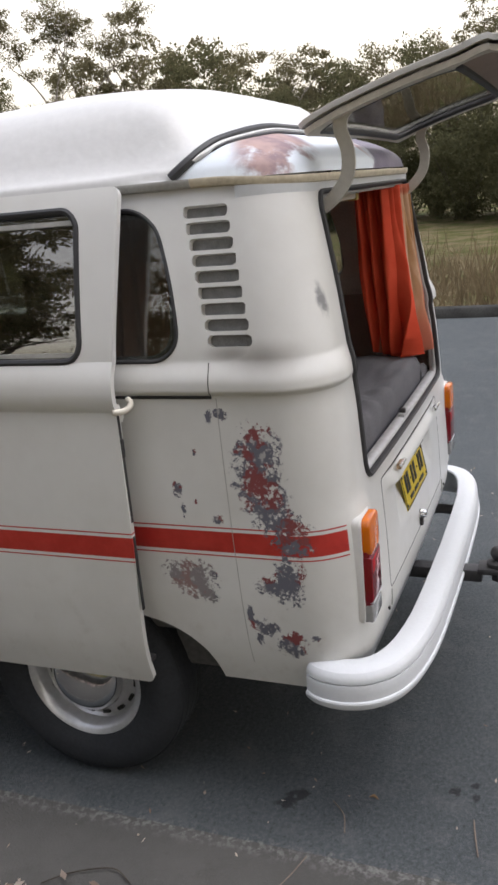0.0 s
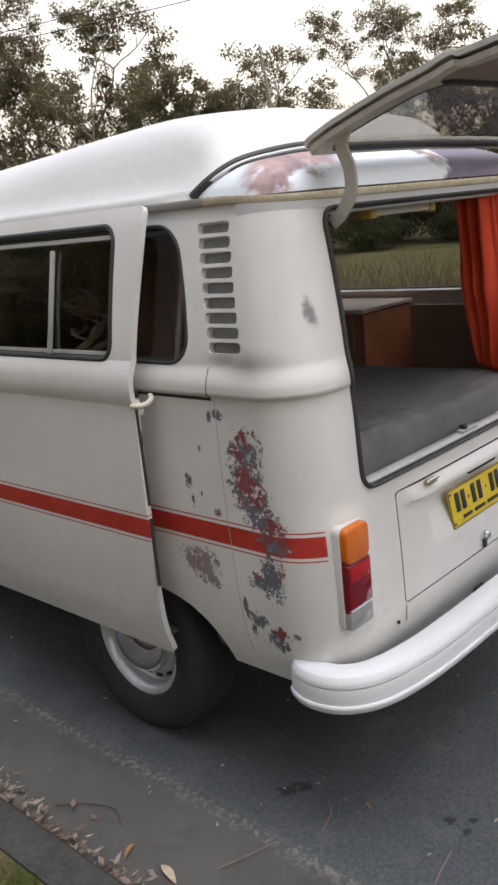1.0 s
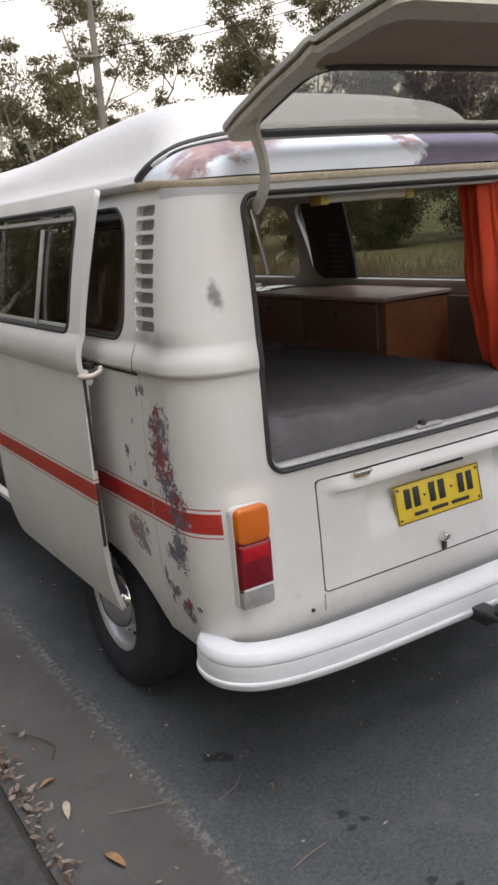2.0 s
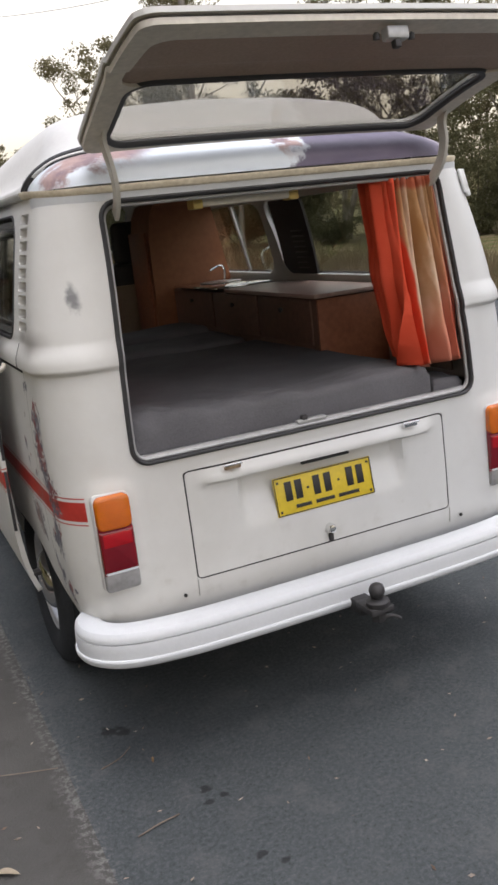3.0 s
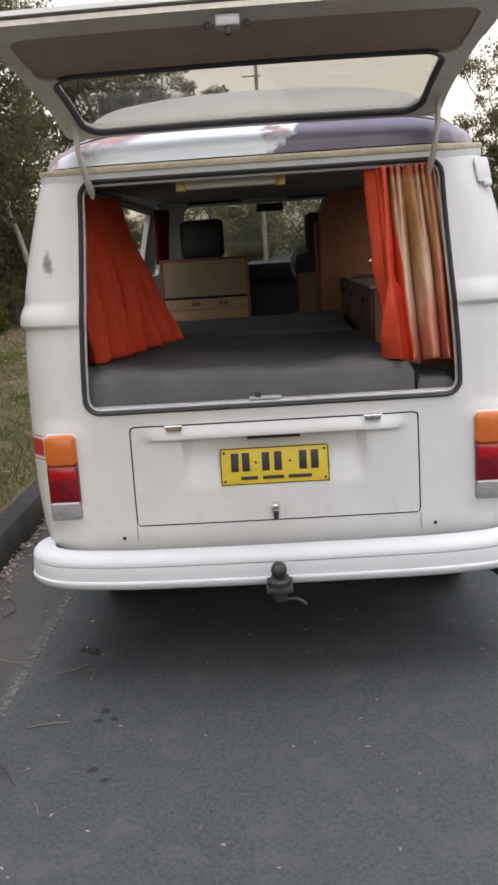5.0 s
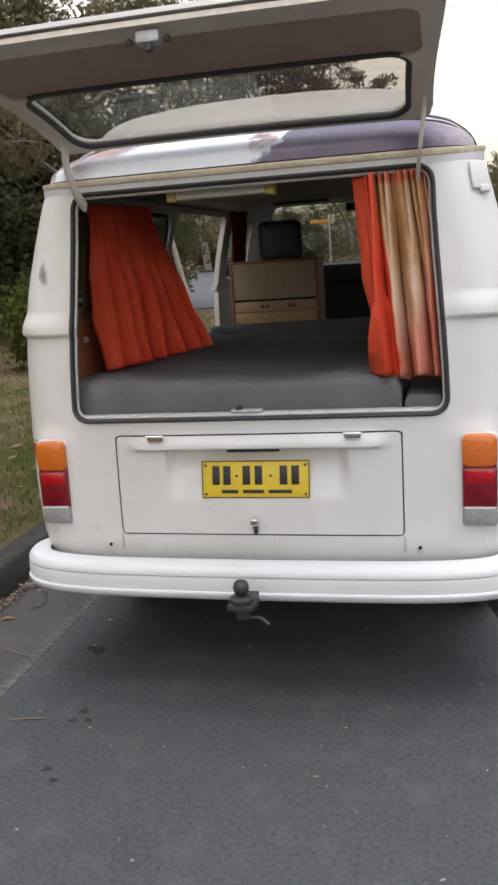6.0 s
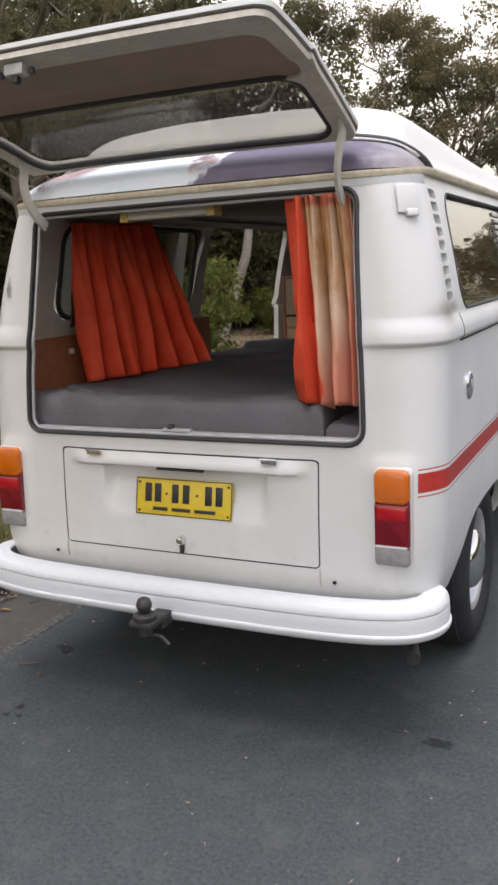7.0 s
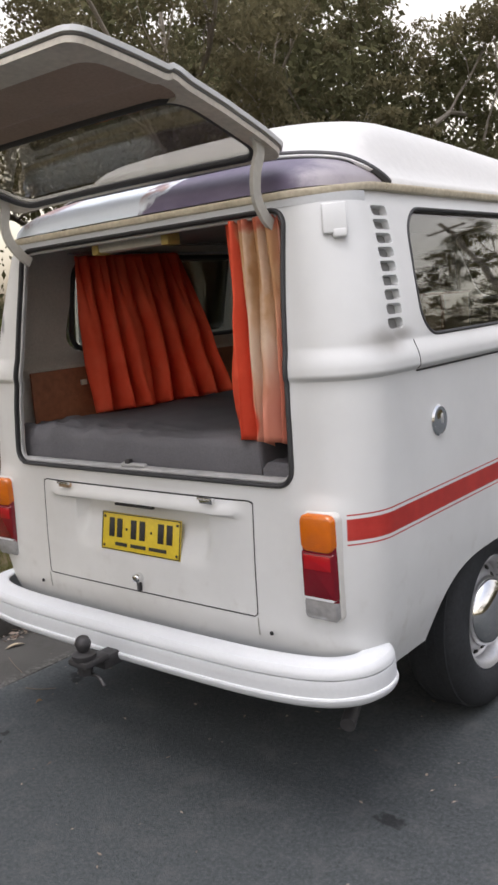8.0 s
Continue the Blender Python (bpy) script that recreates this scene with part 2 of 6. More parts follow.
def roof_paint():
    """Roof end with white, faded violet and red-brown primer areas."""
    m, n = empty_material("patched_roof_paint")
    wob = n.op("MULTIPLY", n.op("SUBTRACT", n.noise(12, 7, 0.65), 0.5), 0.30)
    xs = n.op("ADD", n.x, wob)
    ys = n.op("ADD", n.y, n.op("MULTIPLY", wob, 0.6))
    white = n.mix(n.noise(5), (0.60, 0.66, 0.72), (0.72, 0.77, 0.82))
    violet = n.mix(n.noise(12), (0.085, 0.07, 0.115), (0.16, 0.135, 0.19))
    rust = n.mix(n.step(n.noise(14), 0.35, 0.65), (0.17, 0.075, 0.085), (0.36, 0.20, 0.16))
    slant = n.op("SUBTRACT", xs, n.op("MULTIPLY", n.op("SUBTRACT", n.z, 1.825), 1.0))
    col = n.mix(n.step(slant, 0.045, 0.085), white, violet)
    fade = n.op("MULTIPLY", n.step(xs, 0.58, 0.72), 0.30)
    col = n.mix(fade, col, (0.70, 0.66, 0.62))
    r = n.op("ADD", n.blob(xs, ys, -0.56, 0.25, 0.23, 0.11), n.op("MULTIPLY", wob, 1.2))
    r2 = n.op("ADD", n.blob(xs, n.y, -0.33, 0.30, 0.26, 0.035), n.op("MULTIPLY", wob, 1.5))
    r3 = n.op("ADD", n.blob(xs, n.y, 0.06, 0.20, 0.05, 0.09), n.op("MULTIPLY", wob, 1.5))
    bare = n.op("MULTIPLY", n.step(n.most([r, r2, n.op("MULTIPLY", r3, 0.6)]), 0.0, 0.45), 0.85)
    col = n.mix(bare, col, rust)
    n.put(col, n.bsdf.inputs["Base Color"])
    n.put(n.op("ADD", n.op("MULTIPLY", bare, 0.40), n.op("ADD", 0.36, n.op("MULTIPLY", n.noise(20), 0.2))), n.bsdf.inputs["Roughness"])
    n.bump(n.noise(40), 0.0006)
    return m


def glass_material(name, tint, gloss=0.01, base=0.045, rim=0.80):
    """Thin pane: clear, with the mirror image that Fresnel gives."""
    m = bpy.data.materials.new(name)
    m.use_nodes = True
    nt = m.node_tree
    nt.nodes.remove(nt.nodes["Principled BSDF"])
    tr, gl, mx, fr = (nt.nodes.new(k) for k in ("ShaderNodeBsdfTransparent", "ShaderNodeBsdfGlossy", "ShaderNodeMixShader", "ShaderNodeLayerWeight"))
    tr.inputs["Color"].default_value = (*tint, 1)
    gl.inputs["Roughness"].default_value = gloss
    fr.inputs["Blend"].default_value = 0.5
    power, scale_, shift = (nt.nodes.new("ShaderNodeMath") for _ in range(3))
    power.operation, scale_.operation, shift.operation = "POWER", "MULTIPLY", "ADD"
    power.inputs[1].default_value, scale_.inputs[1].default_value, shift.inputs[1].default_value = 4.0, rim, base
    nt.links.new(fr.outputs["Facing"], power.inputs[0])
    nt.links.new(power.outputs[0], scale_.inputs[0])
    nt.links.new(scale_.outputs[0], shift.inputs[0])
    nt.links.new(shift.outputs[0], mx.inputs[0])
    nt.links.new(tr.outputs[0], mx.inputs[1])
    nt.links.new(gl.outputs[0], mx.inputs[2])
    nt.links.new(mx.outputs[0], nt.nodes["Material Output"].inputs["Surface"])
    return m


PAINT = van_paint()
ROOFPAINT = roof_paint()
WHITE = material("fresh_white_enamel", (0.65, 0.667, 0.685), 0.46, noise=0.04, scale=5, fine=90, bump=0.0004)
FIBRE = material("white_fibreglass", (0.592, 0.588, 0.576), 0.42, noise=0.06, scale=3, fine=40, bump=0.0008)
CREAM = material("cream_gutter_paint", (0.50, 0.42, 0.29), 0.5, noise=0.2, scale=9, fine=60, tint=(0.60, 0.54, 0.42))
GREYTRIM = material("weathered_grey_gutter", (0.36, 0.355, 0.33), 0.5, noise=0.2, scale=12, fine=70)
RUBBER = material("black_rubber", (0.030, 0.030, 0.032), 0.55, noise=0.2, scale=20)
TYRE = material("tyre_rubber", (0.028, 0.030, 0.033), 0.75, spec=0.25, noise=0.3, scale=14, fine=90, bump=0.001)
STEEL = material("silver_wheel_paint", (0.60, 0.60, 0.61), 0.30, metal=0.6, noise=0.12, scale=16)
CHROME = material("chrome", (0.78, 0.78, 0.78), 0.06, metal=1.0, noise=0.03)
BRASSY = material("rusty_chrome_hinge", (0.50, 0.36, 0.24), 0.35, metal=0.8, noise=0.4, scale=60)
DARKMETAL = material("dark_iron", (0.055, 0.053, 0.055), 0.5, metal=0.4, noise=0.3, scale=40, bump=0.001)
UNDER = material("dirty_underbody", (0.085, 0.083, 0.080), 0.85, noise=0.4)
ENDGAP = material("black_shadow_gap", (0.02, 0.02, 0.02), 0.8)
VENTBACK = material("grey_vent_mesh", (0.21, 0.21, 0.21), 0.6, noise=0.3, scale=40, fine=300, bump=0.001)
AMBER = material("amber_lens", (0.60, 0.135, 0.004), 0.12, noise=0.06, scale=40, coat=0.6)
RED = material("red_lens", (0.17, 0.003, 0.010), 0.12, noise=0.06, scale=40, coat=0.6)
REDHOT = material("red_reflector", (0.40, 0.004, 0.010), 0.15, noise=0.06, scale=40, coat=0.6)
CLEAR = material("clear_lens", (0.27, 0.265, 0.265), 0.15, noise=0.2, scale=40, coat=0.6)
GLASS = glass_material("window_glass", (0.82, 0.84, 0.81), 0.01, 0.105, 0.95)
TAILGLASS = glass_material("tailgate_glass", (0.70, 0.685, 0.65), 0.01, 0.06, 0.45)
DARKGLASS = glass_material("shaded_glass", (0.58, 0.59, 0.57), 0.01, 0.20)
LINING = material("beige_grey_lining", (0.60, 0.575, 0.53), 0.8, noise=0.15, scale=4, fine=120)
# dark grey that puts the open roof's shade into the colour
ROOFSHEET = material("dark_roof_sheet", (0.20, 0.19, 0.175), 0.9, noise=0.2, scale=4, fine=150)
WOOD = material("red_brown_laminate", (0.29, 0.105, 0.053), 0.5, noise=0.3, scale=5, fine=40)
DARKWOOD = material("dark_brown_laminate", (0.135, 0.075, 0.055), 0.5, noise=0.3, scale=5, fine=40)
WOODTOP = material("pale_worn_worktop", (0.40, 0.29, 0.25), 0.35, noise=0.2, scale=8, fine=60)
ORANGEWOOD = material("orange_brown_laminate", (0.33, 0.13, 0.06), 0.45, noise=0.2, scale=4, fine=30)
TAN = material("tan_board", (0.40, 0.31, 0.22), 0.6, noise=0.15, scale=6, fine=80)
BOARD = material("brown_hardboard", (0.24, 0.19, 0.155), 0.7, noise=0.2, scale=4, fine=120)
SURROUND = material("lamp_surround_paint", (0.60, 0.585, 0.56), 0.4, noise=0.06)
GATEBOARD = material("tan_brown_hardboard", (0.32, 0.235, 0.185), 0.65, noise=0.2, scale=4, fine=120)
FABRIC = material("charcoal_sheet", (0.125, 0.122, 0.130), 0.95, noise=0.2, scale=8, fine=220, bump=0.0015, spec=0.2)
SEATBLACK = material("black_vinyl", (0.050, 0.051, 0.054), 0.5, noise=0.2)
PLATE = material("yellow_plate", (0.68, 0.50, 0.035), 0.4, noise=0.12, scale=14, fine=70)
BLACKPAINT = material("black_plate_paint", (0.02, 0.02, 0.02), 0.45)
YELLOWCAP = material("yellowed_plastic", (0.55, 0.40, 0.12), 0.5)
ALUMIN = material("dull_aluminium", (0.45, 0.45, 0.45), 0.4, metal=0.3, noise=0.15, scale=20)
ARMWHITE = material("off_white_strap", (0.50, 0.48, 0.43), 0.55, noise=0.12, scale=10)
SLATGREY = material("dark_slat", (0.10, 0.10, 0.10), 0.5)
PALEBOARD = material("pale_pine_board", (0.50, 0.34, 0.19), 0.6, noise=0.2, scale=8, fine=70)
PALESLAT = material("pale_plastic_slat", (0.42, 0.42, 0.41), 0.4)
IVORY = material("ivory_plastic", (0.62, 0.58, 0.50), 0.4)

# ---- van body: one surface, given by height and by the way round ----
CORNER, FRONT_CORNER = 0.155, 0.34
WIDTH = [(0.40, 0.795), (0.48, 0.826), (0.56, 0.848), (0.70, 0.861), (0.90, 0.866), (1.10, 0.863), (1.24, 0.858), (1.36, 0.851), (1.41, 0.845), (1.50, 0.828), (1.60, 0.806), (1.70, 0.781), (1.76, 0.764), (1.82, 0.738)]
REAR = [(0.40, 0.045), (0.50, 0.008), (0.56, 0.0), (0.75, 0.006), (0.95, 0.018), (1.20, 0.035), (1.36, 0.055), (1.50, 0.075), (1.60, 0.092), (1.75, 0.118), (1.82, 0.135)]
NOSE = [(0.40, 4.20), (0.60, 4.27), (0.95, 4.29), (1.25, 4.26), (1.36, 4.20), (1.60, 4.00), (1.82, 3.80), (1.90, 3.70)]
SIDE = np.concatenate([np.linspace(0, 0.30, 76)[:-1], np.linspace(0.30, 1, 60)])


def belt(z):
    """A rounded ridge: soft above, undercut below."""
    t = np.clip((1.374 - np.asarray(z)) / 0.094, 0, 1)
    return 0.016 * smooth(0.0, 0.66, t) ** 0.8 * smooth(1.0, 0.84, t)


def ring(z, grow=0.0, side=SIDE, n_rear=46, n_arc=14):
    """The outline at one height, from the middle of the rear to the right, round the nose and back."""
    w, r, f = (float(curve_of([z], c)[0]) for c in (WIDTH, REAR, NOSE))
    c, cf = CORNER, FRONT_CORNER
    pts = []
    bow = lambda x: 0.012 * (x / w) ** 2
    rear = [(x, r + bow(x)) for x in np.linspace(0, w - c, n_rear)]
    y0 = r + bow(w - c)
    arc = [(w - c + c * math.sin(a), y0 + c - c * math.cos(a)) for a in np.linspace(0, math.pi / 2, n_arc + 2)[1:-1]]
    sides = [(w, lerp(y0 + c, f - cf, s)) for s in side]
    farc = [(w - cf + cf * math.cos(a), f - cf + cf * math.sin(a)) for a in np.linspace(0, math.pi / 2, 12)[1:-1]]
    front = [(x, f) for x in np.linspace(w - cf, 0, 14)]
    half = rear + arc + sides + farc + front
    full = half + [(-x, y) for x, y in half[-2:0:-1]]
    return np.array([(x, y, z) for x, y in full])


def shell_grid(z0=0.42, z1=1.90):
    zs = np.concatenate([np.linspace(z0, 1.225, 64)[:-1], np.linspace(1.225, 1.39, 36)[:-1], np.linspace(1.39, 1.765, 90)[:-1], np.linspace(1.765, 1.80, 5)[:-1], np.linspace(1.80, z1, 9)])
    grid = np.stack([ring(z) for z in zs], 1)
    return grid, zs


def grid_normals(grid):
    du = np.roll(grid, -1, 0) - np.roll(grid, 1, 0)
    dz = np.gradient(grid, axis=1)
    n = np.cross(du, dz)
    return n / np.linalg.norm(n, axis=-1, keepdims=True)


def clip_sheet(grid, keep, inward, wrap=True, both=False):
    """The part of a sheet where keep > 0, its cut edge turned inward; with both, an inner skin as well."""
    nu, nz = keep.shape
    verts = [tuple(p) for p in grid.reshape(-1, 3)]
    inner = (grid + inward).reshape(-1, 3)
    base = len(verts)
    faces, cuts, cross = [], [], {}
    inn = {}

    def inner_id(k, place):
        if k not in inn:
            inn[k] = len(verts)
            verts.append(tuple(place))
        return inn[k]

    flat_in = inward.reshape(-1, 3)

    def crossing(a, b, fa, fb):
        key = (min(a, b), max(a, b))
        if key not in cross:
            t = fa / (fa - fb)
            p = np.array(verts[a]) * (1 - t) + np.array(verts[b]) * t
            d = flat_in[a] * (1 - t) + flat_in[b] * t
            cross[key] = len(verts)
            verts.append(tuple(p))
            deep = len(verts)
            verts.append(tuple(p + d))
            inn[cross[key]] = deep
        return cross[key]

    f = keep.reshape(-1)
    outer = []
    for i in range(nu if wrap else nu - 1):
        i2 = (i + 1) % nu
        row, row2 = keep[i], keep[i2]
        good = (row[:-1] > 0) & (row[1:] > 0) & (row2[:-1] > 0) & (row2[1:] > 0)
        some = (row[:-1] > 0) | (row[1:] > 0) | (row2[:-1] > 0) | (row2[1:] > 0)
        for j in np.nonzero(some)[0]:
            quad = (i * nz + j, i2 * nz + j, i2 * nz + j + 1, i * nz + j + 1)
            if good[j]:
                outer.append(quad)
                continue
            poly, edge = [], []
            for a, b in zip(quad, quad[1:] + quad[:1]):
                if f[a] > 0:
                    poly.append(a)
                if (f[a] > 0) != (f[b] > 0):
                    c = crossing(a, b, f[a], f[b])
                    poly.append(c)
                    edge.append(c)
            if len(poly) >= 3:
                outer.append(tuple(poly))
            if len(edge) == 2:
                cuts.append(tuple(edge))
    faces += outer
    for a, b in cuts:
        faces.append((a, b, inn[b], inn[a]))
    if both:
        for q in outer:
            faces.append(tuple(inn[k] if k in inn else inner_id(k, inner[k]) for k in reversed(q)))
        # close the outer rim
        count = {}
        for q in outer:
            for a, b in zip(q, q[1:] + q[:1]):
                count[(a, b)] = 1
        cutset = {frozenset(c) for c in cuts}
        for a, b in list(count):
            if (b, a) not in count and frozenset((a, b)) not in cutset:
                faces.append((b, a, inn[a], inn[b]))
    used = sorted({v for q in faces for v in q})
    new_id = {v: k for k, v in enumerate(used)}
    return [verts[v] for v in used], [tuple(new_id[v] for v in q) for q in faces]


def rbox(a, b, a0, a1, b0, b1, r):
    """Signed distance to a rounded rectangle: negative inside."""
    ca, cb, ha, hb = (a0 + a1) / 2, (b0 + b1) / 2, (a1 - a0) / 2 - r, (b1 - b0) / 2 - r
    qa, qb = np.abs(a - ca) - ha, np.abs(b - cb) - hb
    return np.hypot(np.maximum(qa, 0), np.maximum(qb, 0)) + np.minimum(np.maximum(qa, qb), 0) - r


GRID, ZS = shell_grid()
NORM = grid_normals(GRID)
ease_in = np.where(GRID[..., 1] < 0.25, 0.35 + 0.65 * smooth(0.625, 0.70, np.abs(GRID[..., 0])), 1.0)
GRID = GRID + NORM * (belt(GRID[..., 2]) * ease_in)[..., None]
X, Y, Z = GRID[..., 0], GRID[..., 1], GRID[..., 2]

# engine lid relief: a grip ledge with a hollow for the plate under it
on_rear = (Y < 0.2) & (np.abs(X) < 0.6)
ledge = 0.024 * smooth(0.47, 0.36, np.abs(X)) * smooth(0.880, 0.892, Z) * smooth(0.945, 0.905, Z)
hollow = 0.040 * smooth(0.322, 0.285, np.abs(X)) * smooth(0.70, 0.84, Z) * smooth(0.895, 0.880, Z)
GRID[..., 1] += np.where(on_rear, hollow - ledge, 0)
# raised shoulders round the tail lamps
lamp_d = rbox(np.abs(X), Z, 0.672, 0.786, 0.622, 0.930, 0.03)
lift = np.where(Y < 0.3, 0.008 * smooth(0.05, 0.0, lamp_d), 0)
GRID[..., 1] -= lift
Y = GRID[..., 1]
NORM = grid_normals(GRID)


def win(side, y0, y1, z0=1.372, z1=1.752, r=0.075, lean=0.0):
    d = rbox(Y - lean * np.maximum(0, Z - z0) ** 2, Z, y0, y1, z0, z1, r)
    return np.where(X * side > 0.5, d, 9.0)


HATCH = np.where((Y < 0.4), rbox(X / (1 - 0.055 * smooth(1.0, 1.76, Z)), Z, -0.636, 0.636, 0.990, 1.757, 0.05), 9.0)
LID = np.where((Y < 0.3), rbox(X, Z, -0.490, 0.490, 0.590, 0.938, 0.006), 9.0)
ARCH = [np.where(X * s > 0.4, ((np.abs((Y - yc) / 0.475) ** 3.2 + np.abs((Z - 0.33) / 0.308) ** 3.2) ** (1 / 3.2) - 1) * 0.3, 9.0) for s in (-1, 1) for yc in (0.91, 3.32)]
WIN_L = win(-1, 0.447, 1.63, 1.370, 1.757, r=0.080, lean=0.50)
DOOR_L = win(-1, 1.74, 2.80, 0.46, 1.775, 0.06)
WIN_R1, WIN_R2 = win(1, 0.437, 1.73, r=0.085, lean=0.45), win(1, 1.84, 2.72)
CAB = [win(s, 2.98, 3.60, 1.38, 1.74, 0.06) for s in (-1, 1)]
SCREEN = np.where(Y > 3.55, rbox(X, Z, -0.63, 0.63, 1.42, 1.872, 0.09), 9.0)
CAB_ONLY = np.where((Z > 1.801) & (Y < 3.1), -1.0, 9.0)
SLOT = []
for side in (-1, 1):
    for k in range(9):
        zc = 1.737 - 0.0395 * k
        shift = (1.737 - zc) * 0.20
        r = 0.006
        SLOT.append(np.where((X * side > 0.5) & (Y < 0.6), rbox(Y + shift, Z, 0.308 if side < 0 else 0.306, 0.428 if side < 0 else 0.388, zc - 0.0148, zc + 0.0148, r), 9.0))
OPEN = np.minimum.reduce([HATCH, WIN_L, DOOR_L, WIN_R1, WIN_R2, SCREEN, CAB_ONLY, *CAB, *ARCH])

van = thing("camper_van", "old white camper van, red side band, flaking paint, open tailgate", "van", at=(0, 2.0, 0))
v, f = clip_sheet(GRID, np.minimum.reduce([OPEN, LID - 0.0025, *SLOT]), -NORM * 0.03)
body = mesh_ob("body_shell", v, f, PAINT, van, "off-white body with red band and flaking paint")
v, f = clip_sheet(GRID - NORM * 0.031, OPEN, NORM * 0.001)
mesh_ob("inner_lining", v, f, LINING, van, "beige grey inner lining")
v, f = clip_sheet(GRID, -LID - 0.0025, -NORM * 0.02, both=True)
lid = mesh_ob("engine_lid", v, f, PAINT, van, "white engine lid with a grip ledge")

# mesh behind the air vents
for s in (-1, 1):
    keep = np.where((X * s > 0.5) & (Y < 0.55), -rbox(Y, Z, 0.22, 0.45, 1.39, 1.77, 0.01), -9.0)
    v, f = clip_sheet(GRID - NORM * 0.022, keep, -NORM * 0.004)
    mesh_ob("vent_mesh", v, f, VENTBACK, body, "grey air vent mesh")


def contours(grid, field):
    """Closed lines along which a field over a wrapped sheet is nought."""
    nu, nz = field.shape
    place, links = {}, {}

    def cross_at(a, b):
        key = (min(a, b), max(a, b))
        if key not in place:
            fa, fb = field[a], field[b]
            t = fa / (fa - fb)
            place[key] = (grid[a] * (1 - t) + grid[b] * t, NORM[a] * (1 - t) + NORM[b] * t)
        return key

    sign = field > 0
    mixed = np.zeros((nu, nz - 1), bool)
    nxt = np.roll(sign, -1, 0)
    total = sign[:, :-1].astype(int) + sign[:, 1:] + nxt[:, :-1] + nxt[:, 1:]
    for i, j in np.argwhere((total > 0) & (total < 4)):
        quad = [(i, j), ((i + 1) % nu, j), ((i + 1) % nu, j + 1), (i, j + 1)]
        hits = [cross_at(a, b) for a, b in zip(quad, quad[1:] + quad[:1]) if sign[a] != sign[b]]
        if len(hits) == 2:
            links.setdefault(hits[0], []).append(hits[1])
            links.setdefault(hits[1], []).append(hits[0])
    lines, seen = [], set()
    for k0 in links:
        if k0 in seen:
            continue
        line, k = [k0], k0
        seen.add(k0)
        while True:
            nextk = [q for q in links[k] if q not in seen]
            if not nextk:
                break
            k = nextk[0]
            seen.add(k)
            line.append(k)
        lines.append([place[q] for q in line])
    return lines


def loop_tube(points, normals, wide, high):
    """A closed strip of oval section along points; normals say which way its height points."""
    n_, m_ = len(points), 8
    pts, nrm = np.array(points), np.array(normals)
    tan = np.roll(pts, -1, 0) - np.roll(pts, 1, 0)
    tan /= np.linalg.norm(tan, axis=1, keepdims=True) + 1e-9
    side_ = np.cross(tan, nrm)
    side_ /= np.linalg.norm(side_, axis=1, keepdims=True) + 1e-9
    verts, faces = [], []
    for k in range(n_):
        for j in range(m_):
            a = 2 * math.pi * j / m_
            verts.append(pts[k] + side_[k] * math.cos(a) * wide + nrm[k] * math.sin(a) * high)
    for k in range(n_):
        k2 = (k + 1) % n_
        for j in range(m_):
            j2 = (j + 1) % m_
            faces.append((k * m_ + j, k2 * m_ + j, k2 * m_ + j2, k * m_ + j2))
    return verts, faces


def even(line, step=0.012):
    """The same closed line with even steps."""
    p = np.array([a for a, _ in line])
    n_ = np.array([b for _, b in line])
    p, n_ = np.vstack([p, p[:1]]), np.vstack([n_, n_[:1]])
    d = np.r_[0, np.cumsum(np.linalg.norm(np.diff(p, axis=0), axis=1))]
    s_ = np.linspace(0, d[-1], max(12, int(d[-1] / step)))[:-1]
    return [np.array([np.interp(s_, d, q[:, k]) for k in range(3)]).T for q in (p, n_)]


def outline(dist, grow, proud, width, material_, parent, name, depth=0.012, move=None, grid=None):
    """A rubber or metal strip that follows an opening's edge."""
    made = None
    for line in contours(GRID if grid is None else grid, dist + grow):
        if len(line) < 8:
            continue
        p, n_ = even(line)
        vv, ff = loop_tube(p + n_ * proud, n_, width / 2, depth / 2)
        made = mesh_ob(name, move(vv) if move else vv, ff, material_, parent)
    return made


def pane(dist, sink, material_, name="window_pane", parent=None, grow=0.004):
    vv, ff = clip_sheet(GRID - NORM * sink, -(dist - grow), -NORM * 0.004, both=True)
    ob = mesh_ob(name, vv, ff, material_, parent or body)
    ob.visible_shadow = False
    return ob


outline(LID, 0.0, -0.0035, 0.0055, ENDGAP, body, "lid_gap", 0.008)
outline(HATCH, 0.0, 0.0, 0.015, RUBBER, body, "hatch_seal", 0.022)
outline(HATCH, 0.010, -0.012, 0.012, ALUMIN, body, "hatch_flange", 0.014)
for d in (WIN_L, WIN_R1, WIN_R2, SCREEN, *CAB):
    outline(d, 0.002, -0.003, 0.013, RUBBER, body, "window_seal", 0.014)
for d in (WIN_L, WIN_R1, WIN_R2):
    pane(d, 0.012, GLASS)
pane(SCREEN, 0.012, GLASS, "windscreen")
for d in CAB:
    pane(d, 0.012, GLASS)
